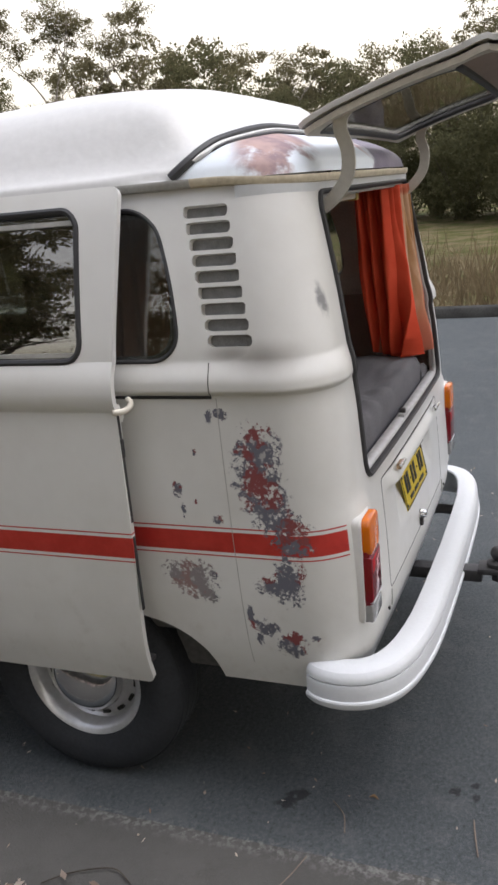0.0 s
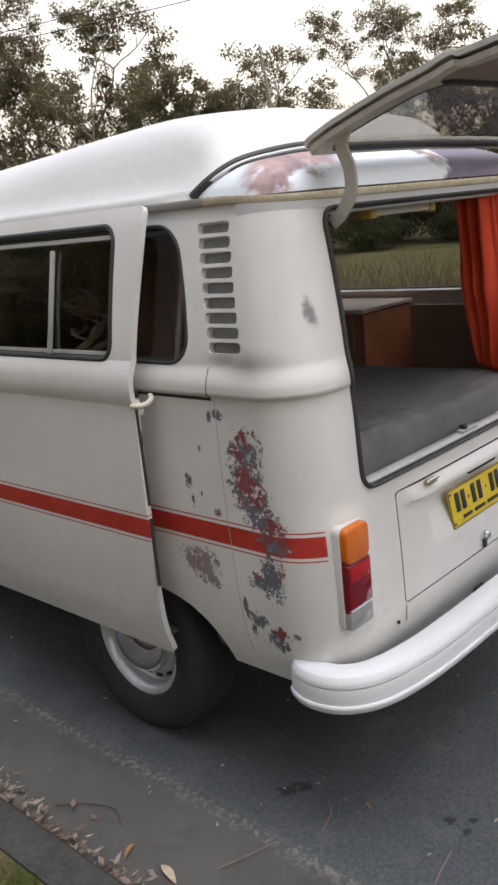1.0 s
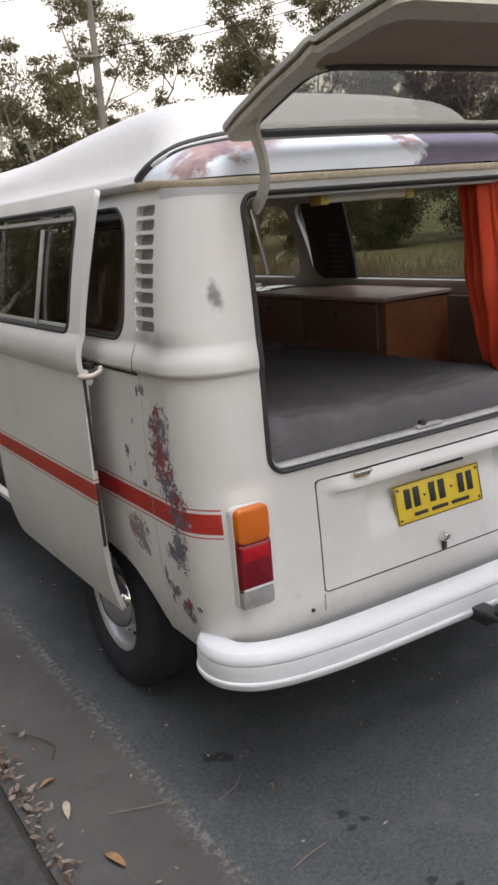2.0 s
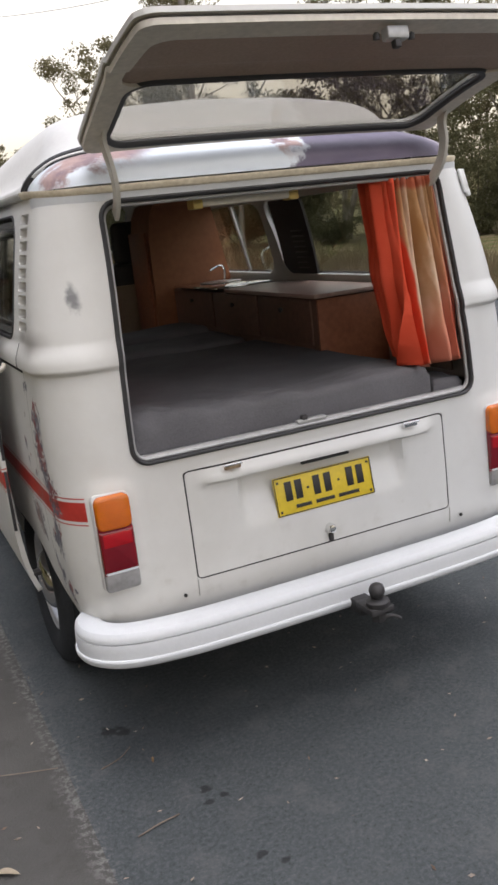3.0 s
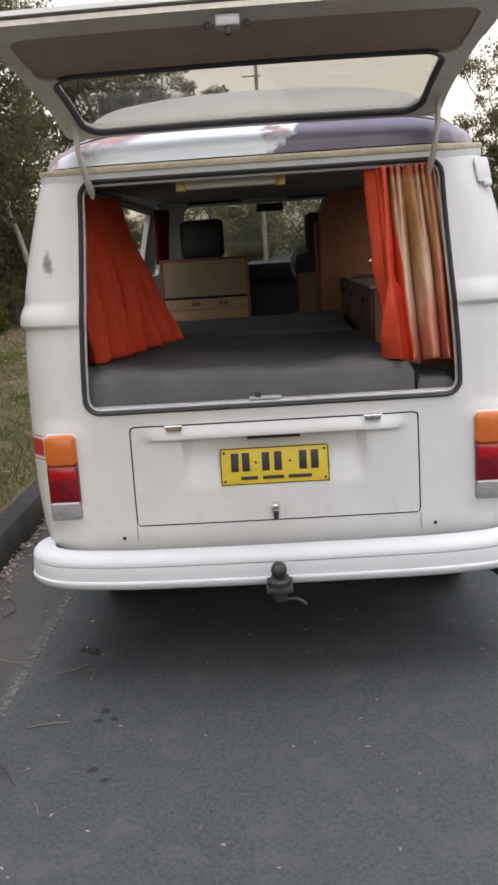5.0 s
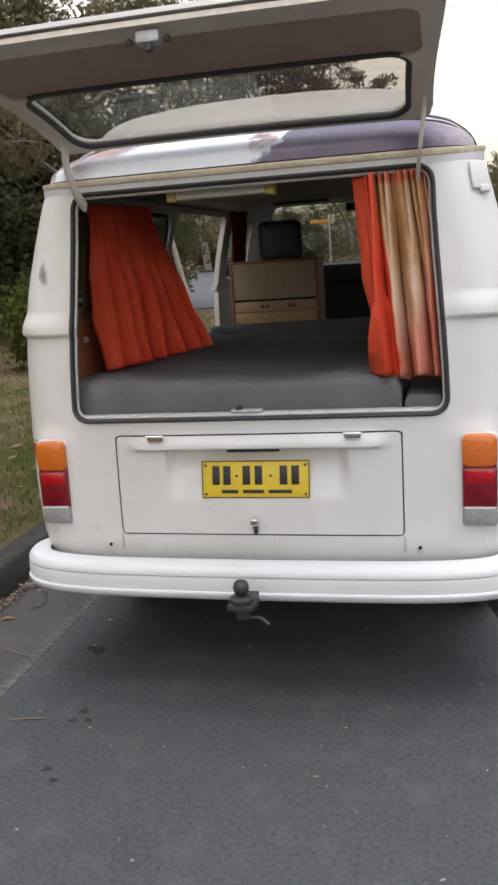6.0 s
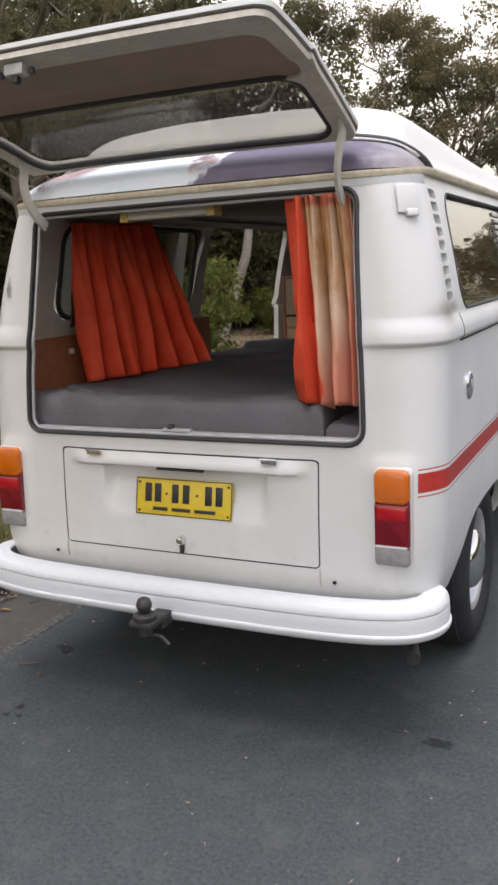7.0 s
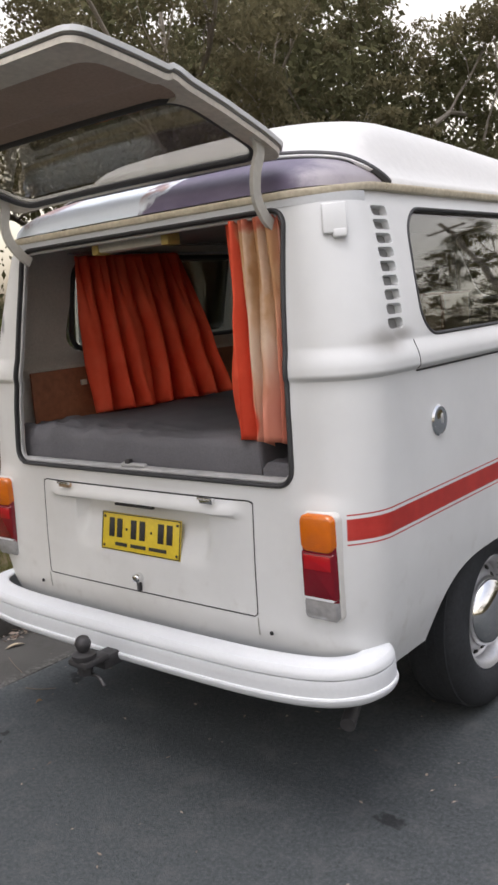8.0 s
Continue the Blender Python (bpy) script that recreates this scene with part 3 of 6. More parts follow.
# slatted vent insert in the front part of the offside rear window
INSERT = np.where(X > 0.5, rbox(Y + 0.04 * (Z - 1.56), Z, 1.385, 1.72, 1.372, 1.752, 0.004), 9.0)
v, f = clip_sheet(GRID - NORM * 0.016, -np.maximum(INSERT, WIN_R1), -NORM * 0.012, both=True)
insert = mesh_ob("vent_insert", v, f, RUBBER, body, "black slatted vent insert")
for k in range(13):
    zc = 1.398 + k * 0.0265
    wz = float(curve_of([zc], WIDTH)[0])
    part("slat", box((0.005, 0.25, 0.017), (wz - 0.008, 1.578 - 0.04 * (zc - 1.56), zc), 0.0015, pose(0, 0, 0, 0, -12, 0)), PALESLAT, insert)
    if k < 8:
        part("inner_slat", box((0.008, 0.11, 0.006), (wz - 0.032, 1.50 - 0.04 * (zc - 1.56), zc), 0.0015, pose(0, 0, 0, 0, -12, 0)), SLATGREY, insert)
# divider in the offside front side window
part("window_divider", box((0.014, 0.02, 0.38), (0.792, 2.2, 1.56), 0.003, pose(0, 0, 0, 0, -14, 0)), STEEL, body)


def strip(name, pts, w, h, mat_, parent):
    return part(name, tube(pts, w, 6, flat=h), mat_, parent)


# panel joints on the sides
def surf(y, z, side, out=0.0):
    w = float(curve_of([z], WIDTH)[0]) + float(belt(z)) + out
    r = float(curve_of([z], REAR)[0]) + 0.008
    if y < r + CORNER:
        a = math.acos(max(-1, min(1, (r + CORNER - y) / CORNER)))
        return (side * (w - CORNER + CORNER * math.sin(a)), y, z)
    return (side * w, y, z)


for s in (-1, 1):
    strip("panel_joint", [surf(0.365, z, s, 0.0006) for z in np.linspace(1.284, 1.368, 16)], 0.0013, 1.0, ENDGAP, body)
    strip("panel_joint", [surf(y, 1.2785, s, 0.001) for y in np.linspace(0.365, 1.70, 30)], 0.0045 if s < 0 else 0.003, 1.0, ENDGAP, body)
    if s < 0:
        strip("panel_joint", [surf(0.352 - 0.03 * (1.24 - z), z, s, -0.0006) for z in np.linspace(0.50, 1.276, 24)], 0.0014, 1.0, GREYTRIM, body)
for x in (-0.492, 0.492):
    strip("panel_joint", [(x, float(curve_of([z], REAR)[0]) + 0.0015, z) for z in np.linspace(0.535, 0.588, 6)], 0.0016, 1.0, GREYTRIM, body)
for x in (-0.54, 0.54):
    part("plug_hole", lathe([(0.006, 0.0), (0.006, 0.004), (0.003, 0.006)], "y", (x, -0.0005, 0.55), 12), ENDGAP, body)

# sill strip at the foot of the hatch, and the latch plate
part("hatch_sill", tube([(x, 0.046 + 0.012 * (x / 0.85) ** 2, 1.003) for x in np.linspace(-0.61, 0.61, 25)], 0.017, 8, flat=0.45), ALUMIN, body, "bare metal hatch sill")
part("latch_plate", box((0.11, 0.022, 0.014), (-0.02, 0.040, 1.012), 0.005), ALUMIN, body)
part("striker", box((0.022, 0.02, 0.024), (-0.045, 0.040, 1.020), 0.004), DARKMETAL, body)

# fuel cap and patch over an old fitting
part("fuel_cap", lathe([(0.047, 0.0), (0.047, 0.006), (0.042, 0.011), (0.034, 0.010), (0.022, 0.013), (0.004, 0.014)], "x", (0.860, 0.473, 1.117), 32), CHROME, body, "round chrome fuel cap")
part("fuel_cap_grip", box((0.012, 0.012, 0.030), (0.870, 0.478, 1.122), 0.003), STEEL, body)
bm = box((0.010, 0.068, 0.086), (0, 0, 0), 0.0045, seg=3)
extra = box((0.013, 0.040, 0.026), (0, 0.012, -0.042), 0.006, seg=3)
tmp = bpy.data.meshes.new("tmp")
extra.to_mesh(tmp)
bm.from_mesh(tmp)
bpy.data.meshes.remove(tmp)
bmesh.ops.transform(bm, matrix=pose(0.742, 0.160, 1.715, 0, -14, -52), verts=bm.verts)
part("bracket_plate", bm, PAINT, body, "painted-over bracket plate")

# ---- gutter, roof end, raising roof ----
def ring_at(z, grow, y_max):
    pts = ring(z, side=np.linspace(0, 1, 200))
    n = len(pts)
    half = [p for p in pts[: n // 2 + 1] if p[1] < y_max]
    left = [(-x, y, zz) for x, y, zz in half[::-1][:-1]]
    out = [Vector(p) for p in left + [tuple(p) for p in half]]
    moved = []
    for k, p in enumerate(out):
        d = (out[min(k + 1, len(out) - 1)] - out[max(k - 1, 0)]).normalized()
        moved.append(p + Vector((d.y, -d.x, 0)) * grow)
    return moved


def sweep(path, profile, name, mat_, parent, label="", closed=True, angle=40):
    """Sweep an (out, z) profile along a level path; out points to the right of the way."""
    verts, faces = [], []
    m = len(profile)
    for k, p in enumerate(path):
        d = (path[min(k + 1, len(path) - 1)] - path[max(k - 1, 0)]).normalized()
        out = Vector((d.y, -d.x, 0))
        for o, z in profile:
            q = p + out * o
            verts.append((q.x, q.y, q.z + z))
    for k in range(len(path) - 1):
        for j in range(m if closed else m - 1):
            a, b = k * m + j, k * m + (j + 1) % m
            faces.append((a, a + m, b + m, b))
    if closed:
        faces.append(tuple(range(m - 1, -1, -1)))
        faces.append(tuple(range((len(path) - 1) * m, len(path) * m)))
    return mesh_ob(name, verts, faces, mat_, parent, label, angle)


gut = [(-0.03, -0.010), (0.006, -0.014), (0.015, -0.010), (0.019, 0.002), (0.017, 0.009), (0.011, 0.006), (0.006, -0.004), (-0.006, -0.004), (-0.03, 0.004)]
whole = ring_at(1.808, 0.004, 3.3)
for p in whole:
    p.z -= 0.014 * float(smooth(0.36, 0.14, p.y))
rear_part = [p for p in whole if p.y < 0.42]
sweep(rear_part, gut, "rain_gutter", CREAM, van, "yellowed cream rain gutter")
for s in (-1, 1):
    sidep = [p for p in whole if p.y >= 0.40 and p.x * s > 0]
    sweep(sidep, [(o * 1.08, z) for o, z in gut], "rain_gutter", GREYTRIM if s < 0 else CREAM, van)
# white header under the gutter, over the hatch
sweep([p for p in ring_at(1.778, 0.002, 0.30)], [(0, -0.018), (0.004, -0.017), (0.005, 0.0), (0.004, 0.012), (0, 0.014)], "hatch_header", WHITE, van)


def roof_z(e):
    return 1.808 + 0.170 * np.sqrt(np.clip(1 - (1 - np.clip(e, 0, 0.6) / 0.6) ** 2, 0, 1))


SEAL = bend([(0.0, 0.300, 0), (0.25, 0.305, 0), (0.45, 0.322, 0), (0.555, 0.338, 0), (0.605, 0.354, 0), (0.645, 0.374, 0), (0.680, 0.396, 0), (0.710, 0.420, 0), (0.730, 0.452, 0), (0.739, 0.500, 0)], 8)
SEAL_X, SEAL_Y = np.array([p.x for p in SEAL]), np.array([p.y for p in SEAL])


def seal_y(x):
    return np.interp(np.abs(x), SEAL_X, SEAL_Y)


def plan_ring(w, r, c, y_end, n_rear=40, n_arc=16, n_side=30):
    half = [(x, r + 0.02 * (x / w) ** 2) for x in np.linspace(0, w - c, n_rear)]
    y0 = half[-1][1]
    half += [(w - c + c * math.sin(a), y0 + c - c * math.cos(a)) for a in np.linspace(0, math.pi / 2, n_arc + 1)[1:]]
    half += [(w, y) for y in np.linspace(y0 + c, y_end, n_side + 1)[1:]]
    return np.array([(-x, y) for x, y in half[:0:-1]] + half)


es = np.concatenate([np.linspace(0, 0.03, 6), np.linspace(0.045, 0.40, 20)])
roof = np.stack([np.pad(plan_ring(0.735 - e, 0.118 + e, 0.15 + 0.25 * e, 1.0), ((0, 0), (0, 1)), constant_values=roof_z(e)) for e in es], 1)
keep = seal_y(roof[..., 0]) + 0.05 - roof[..., 1]
rn = np.zeros_like(roof)
rn[..., 2] = -0.02
v, f = clip_sheet(roof, keep, rn, wrap=False)
mesh_ob("roof_end", v, f, ROOFPAINT, van, "roof end with white, violet and red primer patches")

# raising roof of moulded fibreglass
PROFILE = [(-0.004, 1.812), (0.0, 1.835), (0.018, 1.850), (0.040, 1.878), (0.062, 1.915), (0.088, 1.960), (0.118, 2.003), (0.160, 2.040), (0.22, 2.066), (0.32, 2.088), (0.45, 2.102), (0.60, 2.108), (0.735, 2.110)]
pe, pz = np.array(PROFILE).T
ss = np.linspace(0, 1, 46)
ee, zz = np.interp(ss, np.linspace(0, 1, len(pe)), pe), np.interp(ss, np.linspace(0, 1, len(pz)), pz)
kern = np.ones(3) / 3
ee[1:-1], zz[1:-1] = np.convolve(ee, kern, "valid"), np.convolve(zz, kern, "valid")


def pop_ring(e, z):
    w = 0.738 - e
    p = plan_ring(max(w, 0.004), 0.135 + 1.75 * min(e, 0.20) + 0.9 * max(0, min(e - 0.20, 0.25)), min(0.20 + 0.35 * e, max(w, 0.004) * 0.98), 3.35, 40, 16, 60)
    zc = np.full(len(p), z)
    # a shallow dip along the top, and the top falling away to the front
    far = smooth(0.7, 2.2, p[:, 1])
    zc = zc - far * 0.055 * smooth(1.9, 2.06, z) - 0.10 * smooth(2.6, 3.35, p[:, 1]) * smooth(1.85, 2.05, z)
    return np.c_[p, zc]


def roof_height(x, y):
    lo_, hi_ = -0.05, 0.6
    for _ in range(24):
        e = (lo_ + hi_) / 2
        c = 0.15 + 0.25 * e
        a_, b_ = 0.735 - e - abs(x), y - 0.138 + 0.02 * (1 - min(1, abs(x) / 0.6) ** 2) - e
        inside = c - math.hypot(c - a_, c - b_) if a_ < c and b_ < c else min(a_, b_)
        lo_, hi_ = (e, hi_) if inside > 0 else (lo_, e)
    return float(roof_z(lo_))


pop = np.stack([pop_ring(e, z) for e, z in zip(ee, zz)], 1)
# the shell comes down to the seal at its rear edge
behind = pop[..., 1] - seal_y(pop[..., 0])
for i, j in np.argwhere((behind > -0.06) & (behind < 0.15) & (pop[..., 1] < 0.7)):
    x, y, z = pop[i, j]
    low = roof_height(x, float(seal_y(x))) + 0.010
    if z > low:
        pop[i, j, 2] = low + (z - low) * float(smooth(-0.02, 0.15, behind[i, j]))
keep = pop[..., 1] - seal_y(pop[..., 0]) + 0.004
keep = np.where(pop[..., 1] > 0.52, 1.0, keep)
pn = np.zeros_like(pop)
pn[..., 2] = -0.035
v, f = clip_sheet(pop, keep, pn, wrap=False)
mesh_ob("raising_roof", v, f, FIBRE, van, "white moulded fibreglass raising roof")


line = [Vector((-p.x, p.y, 0)) for p in SEAL[::-1]] + SEAL[1:]
line = [p for p in line if p.y < 0.47]


def rail(shrink, back, lift_):
    out = []
    for p in line:
        x, y = p.x * shrink, p.y - back
        out.append((x, y, max(1.820, roof_height(x, y) + lift_)))
    return out


part("roof_seal", tube(rail(1.0, 0.0, 0.006), 0.0145, 8), RUBBER, van, "black rubber roof seal")
part("roof_seal", tube(rail(0.955, 0.046, 0.001), 0.006, 8), RUBBER, van, "thin black seal line")
part("roof_rail", tube(rail(0.976, 0.026, 0.002), 0.013, 8, flat=0.6), FIBRE, van)

# ---- tailgate, swung up ----
TG = pose(0, 0.150, 1.912, -100.0, 0, 0) @ pose(0, -0.118, -1.775, 0, 0, 0)
tg_d = np.where(Y < 0.4, rbox(X / (1 - 0.065 * smooth(1.0, 1.78, Z)), Z, -0.664, 0.664, 0.985, 1.790, 0.045), 9.0)
tg_glass = np.where(Y < 0.4, rbox(X / (1 - 0.065 * smooth(1.0, 1.78, Z)), Z, -0.588, 0.588, 1.392, 1.766, 0.070), 9.0)
GRIDT = GRID.copy()
GRIDT[..., 1] -= 0.012


def at_gate(x, y, z):
    """A place on the closed gate, carried to the open gate, whose panel is flatter than the body's rear."""
    p = TG @ Vector((x, y, z))
    flat = np.interp(p.y, (-0.72, -0.594, -0.40, -0.246, -0.10, -0.016, 0.06, 0.13, 0.17), (-0.070, -0.054, -0.030, -0.004, 0.010, 0.016, 0.020, 0.018, 0.016))
    return Vector((p.x - 0.013, p.y, p.z + float(flat)))


def swung(verts):
    return [tuple(at_gate(*p)) for p in verts]


def gate(name, keep, sink, deep, mat_, parent=None, label="", both=True):
    vv, ff = clip_sheet(GRIDT - NORM * sink, keep, -NORM * deep, both=both)
    return mesh_ob(name, swung(vv), ff, mat_, parent, label)


tailgate = gate("tailgate", np.minimum(-tg_d, tg_glass), 0.0, 0.012, PAINT, van, "open white tailgate seen from below")
rim_in = np.minimum(-tg_d - 0.006, np.minimum(tg_glass, np.where(Y < 0.4, rbox(X, Z, -0.600, 0.600, 1.085, 1.395, 0.05), 9.0)))
gate("inner_frame", rim_in, 0.020, 0.014, material("dull_cream_frame", (0.57, 0.525, 0.45), 0.5, noise=0.2), tailgate, "dull cream inner frame")
gate("inner_board", np.where(Y < 0.4, -rbox(X, Z, -0.612, 0.612, 1.075, 1.392, 0.05), -9.0), 0.018, 0.008, GATEBOARD, tailgate, "brown hardboard lining")
g = gate("rear_window", -(tg_glass - 0.006), 0.012, 0.004, TAILGLASS, tailgate)
g.visible_shadow = False
outline(tg_glass, -0.001, -0.026, 0.024, RUBBER, tailgate, "rear_window_seal", 0.02, move=swung, grid=GRIDT)
outline(tg_d, 0.006, -0.006, 0.010, material("dirty_cream_rim", (0.36, 0.33, 0.285), 0.55, noise=0.3, scale=9), tailgate, "gate_rim", 0.016, move=swung, grid=GRIDT)


latch = part("gate_latch", box((0.06, 0.03, 0.032), at_gate(-0.034, 0.066, 1.018), 0.006, TG.to_3x3().to_4x4()), ALUMIN, tailgate, "dull metal latch")
part("latch_tongue", box((0.018, 0.03, 0.02), at_gate(-0.034, 0.083, 1.018), 0.004, TG.to_3x3().to_4x4()), DARKMETAL, latch)
for x in (-0.085, 0.012):
    part("rubber_stop", lathe([(0.008, 0), (0.008, 0.012), (0.004, 0.016)], "z", at_gate(x, 0.066, 1.020) - Vector((0, 0, 0.012)), 12), RUBBER, tailgate)
def strap(points, wide, thick):
    """A flat strap that bends in the y-z plane."""
    bm_ = bmesh.new()
    pts = bend(points)
    rows = []
    for k, p in enumerate(pts):
        d = (pts[min(k + 1, len(pts) - 1)] - pts[max(k - 1, 0)]).normalized()
        o = Vector((0, -d.z, d.y)).normalized() * wide / 2
        t_ = Vector((thick / 2, 0, 0))
        rows.append([bm_.verts.new(q) for q in (p + o - t_, p + o * 1.04, p + o + t_, p - o + t_, p - o * 1.04, p - o - t_)])
    for a_, b_ in zip(rows, rows[1:]):
        for j in range(6):
            bm_.faces.new((a_[j], a_[(j + 1) % 6], b_[(j + 1) % 6], b_[j]))
    bm_.faces.new(rows[0][::-1])
    bm_.faces.new(rows[-1])
    return bm_


for s in (-1, 1):
    part("gate_arm", strap([(s * 0.556, 0.125, 1.715), (s * 0.559, 0.088, 1.742), (s * 0.565, 0.052, 1.79), (s * 0.574, 0.045, 1.85), (s * 0.580, 0.060, 1.905), (s * 0.582, 0.045, 1.945), (s * 0.582, 0.0, 1.972), (s * 0.580, -0.08, 1.992)], 0.034, 0.012), ARMWHITE, van, "curved off-white gate arm")

# ---- lid fittings and plate ----
for x in (-0.335, 0.335):
    h = part("lid_hinge", box((0.055, 0.016, 0.018), (x, -0.006, 0.933), 0.004), BRASSY if x < 0 else CHROME, lid, "rust-flecked chrome hinge")
    part("hinge_pin", lathe([(0.005, -0.03), (0.005, 0.03)], "x", (x, -0.014, 0.940), 10), CHROME, h)
part("plate_lamp_slot", box((0.18, 0.012, 0.008), (0, 0.004, 0.884), 0.002), ENDGAP, lid)
lock = part("lid_lock", lathe([(0.017, 0.004), (0.017, -0.012), (0.012, -0.022), (0.006, -0.024)], "y", (-0.006, 0.0, 0.640), 20), CHROME, lid, "chrome push-button lock")
part("lock_tail", box((0.016, 0.014, 0.034), (-0.006, -0.004, 0.612), 0.005), DARKMETAL, lock)

PLATE_M = pose(-0.002, 0.0185, 0.781, -10.5, 0, 0)
bm = box((0.374, 0.0025, 0.129), (0, 0, 0), 0.001)
bmesh.ops.transform(bm, matrix=PLATE_M, verts=bm.verts)
plate = part("number_plate", bm, PLATE, lid, "yellow number plate with black bars")


def on_plate(name, size, x, z, mat_):
    b = box(size, (x, -0.003, z), 0.0008)
    bmesh.ops.transform(b, matrix=PLATE_M, verts=b.verts)
    return part(name, b, mat_, plate)


for x in (-0.136, -0.098, -0.030, 0.012, 0.098, 0.138):
    on_plate("bar", (0.026, 0.002, 0.064), x, 0.014, BLACKPAINT)
for x in (-0.064, 0.054):
    on_plate("dot", (0.008, 0.002, 0.008), x, 0.012, BLACKPAINT)
for x, w in ((-0.088, 0.058), (-0.006, 0.072), (0.086, 0.08)):
    on_plate("small_bar", (w, 0.002, 0.012), x, -0.041, BLACKPAINT)
for z in (-0.0615, 0.0615):
    on_plate("border", (0.366, 0.002, 0.003), 0, z, BLACKPAINT)
for x in (-0.184, 0.184):
    on_plate("border", (0.003, 0.002, 0.124), x, 0, BLACKPAINT)
for x, z in ((-0.172, 0.048), (0.172, 0.048), (0.172, -0.050), (-0.172, -0.05)):
    on_plate("screw", (0.008, 0.003, 0.008), x, z, DARKMETAL)


# ---- tail lamps ----
def lens(name, x0, x1, z0, z1, y0, y1, mat_, parent, r=0.016, label=""):
    bm_ = bmesh.new()
    loops = []
    for g_, y in ((0, y1), (0, y0 + 0.007), (0.0025, y0 + 0.002), (0.006, y0)):
        pts = []
        for cx, cz, a0 in ((x1 - r - g_, z1 - r - g_, 0), (x0 + r + g_, z1 - r - g_, 90), (x0 + r + g_, z0 + r + g_, 180), (x1 - r - g_, z0 + r + g_, 270)):
            for a in np.linspace(a0, a0 + 90, 5):
                pts.append((cx + r * math.cos(radians(a)), y, cz + r * math.sin(radians(a))))
        loops.append([bm_.verts.new(p) for p in pts])
    for a, b in zip(loops, loops[1:]):
        n_ = len(a)
        for k in range(n_):
            bm_.faces.new((a[k], a[(k + 1) % n_], b[(k + 1) % n_], b[k]))
    bm_.faces.new(loops[-1])
    bm_.faces.new(loops[0])
    return part(name, bm_, mat_, parent, label, 30)


for s in (-1, 1):
    a, b = sorted((s * 0.676, s * 0.783))
    tl = lens("tail_lamp", a - 0.005, b + 0.005, 0.622, 0.931, 0.010, 0.09, SURROUND, van, 0.022, "tall tail lamp, amber over red over clear")
    lens("lens_backing", a + 0.001, b - 0.001, 0.634, 0.920, -0.0075, 0.03, RED, tl, 0.014)
    lens("amber_lens", a, b, 0.8228, 0.927, -0.012, 0.03, AMBER, tl, 0.020)
    lens("red_lens", a, b, 0.690, 0.8225, -0.012, 0.03, RED, tl, 0.003)
    lens("reflector", a + 0.005, b - 0.005, 0.768, 0.819, -0.0128, 0.0, REDHOT, tl, 0.003)
    lens("clear_lens", a, b, 0.628, 0.6895, -0.0105, 0.03, CLEAR, tl, 0.012)
    lens("lens_divider", a + 0.002, b - 0.002, 0.6885, 0.6935, -0.0125, 0.0, WHITE, tl, 0.001)
    for k in range(11):
        zc = 0.835 + k * 0.0082
        part("lens_rib", tube([(a + 0.012, -0.0122, zc), (b - 0.012, -0.0122, zc)], 0.0005, 5), AMBER, tl)

# ---- bumper, tow hitch, exhaust ----
def bumper_path():
    half = bend([(0, -0.142, 0), (0.3, -0.139, 0), (0.5, -0.133, 0), (0.62, -0.121, 0), (0.72, -0.101, 0), (0.80, -0.067, 0), (0.855, -0.012, 0), (0.877, 0.048, 0), (0.877, 0.10, 0), (0.864, 0.142, 0), (0.844, 0.170, 0)], 7)
    return [Vector((-p.x, p.y, 0)) for p in half[:0:-1]] + half


prof = [(-0.078, 0.540), (-0.074, 0.546), (-0.05, 0.549), (-0.026, 0.547), (-0.009, 0.541), (0.0, 0.531), (0.003, 0.520), (0.003, 0.5125), (-0.006, 0.5120), (-0.006, 0.5090), (0.003, 0.5085), (0.0045, 0.500),
        (0.005, 0.482), (0.0045, 0.4615), (0.0085, 0.4600), (0.0105, 0.4550), (0.0095, 0.446), (0.004, 0.436), (-0.008, 0.428), (-0.03, 0.423), (-0.034, 0.427), (-0.016, 0.434), (-0.016, 0.515), (-0.03, 0.535), (-0.074, 0.534)]
bumper = sweep(bumper_path(), [(o, z - 0.020) for o, z in prof], "rear_bumper", WHITE, van, "freshly painted white wraparound bumper", angle=28)

hitch = part("tow_hitch", box((0.085, 0.10, 0.022), (-0.005, -0.245, 0.448), 0.006), DARKMETAL, van, "dark iron tow hitch")
part("tow_ball", lathe([(0.012, 0.455), (0.0125, 0.480), (0.020, 0.488), (0.0255, 0.503), (0.0255, 0.511), (0.020, 0.525), (0.010, 0.531)], "z", (-0.005, -0.262, 0), 20), DARKMETAL, hitch)
part("hitch_flange", lathe([(0.034, 0.455), (0.038, 0.462), (0.038, 0.474), (0.030, 0.480), (0.016, 0.482)], "z", (-0.005, -0.262, 0), 20), DARKMETAL, hitch)
part("hitch_nut", lathe([(0.022, 0.405), (0.024, 0.412), (0.024, 0.436), (0.018, 0.438)], "z", (-0.005, -0.262, 0), 6), DARKMETAL, hitch)
part("tow_tongue", box((0.06, 0.42, 0.045), (-0.005, 0.0, 0.425), 0.006), DARKMETAL, hitch)
part("hitch_pin", tube(bend([(0.0, -0.25, 0.40), (0.04, -0.255, 0.405), (0.062, -0.26, 0.398), (0.078, -0.262, 0.385)]), 0.006, 8), DARKMETAL, hitch)
part("exhaust_pipe", tube(bend([(0.62, 0.40, 0.36), (0.70, 0.22, 0.355), (0.765, 0.07, 0.35), (0.795, -0.01, 0.335)]), 0.022, 14), DARKMETAL, van, "dark exhaust tail pipe")
part("underbody", box((1.44, 3.7, 0.14), (0, 2.15, 0.45), 0.03), UNDER, van)
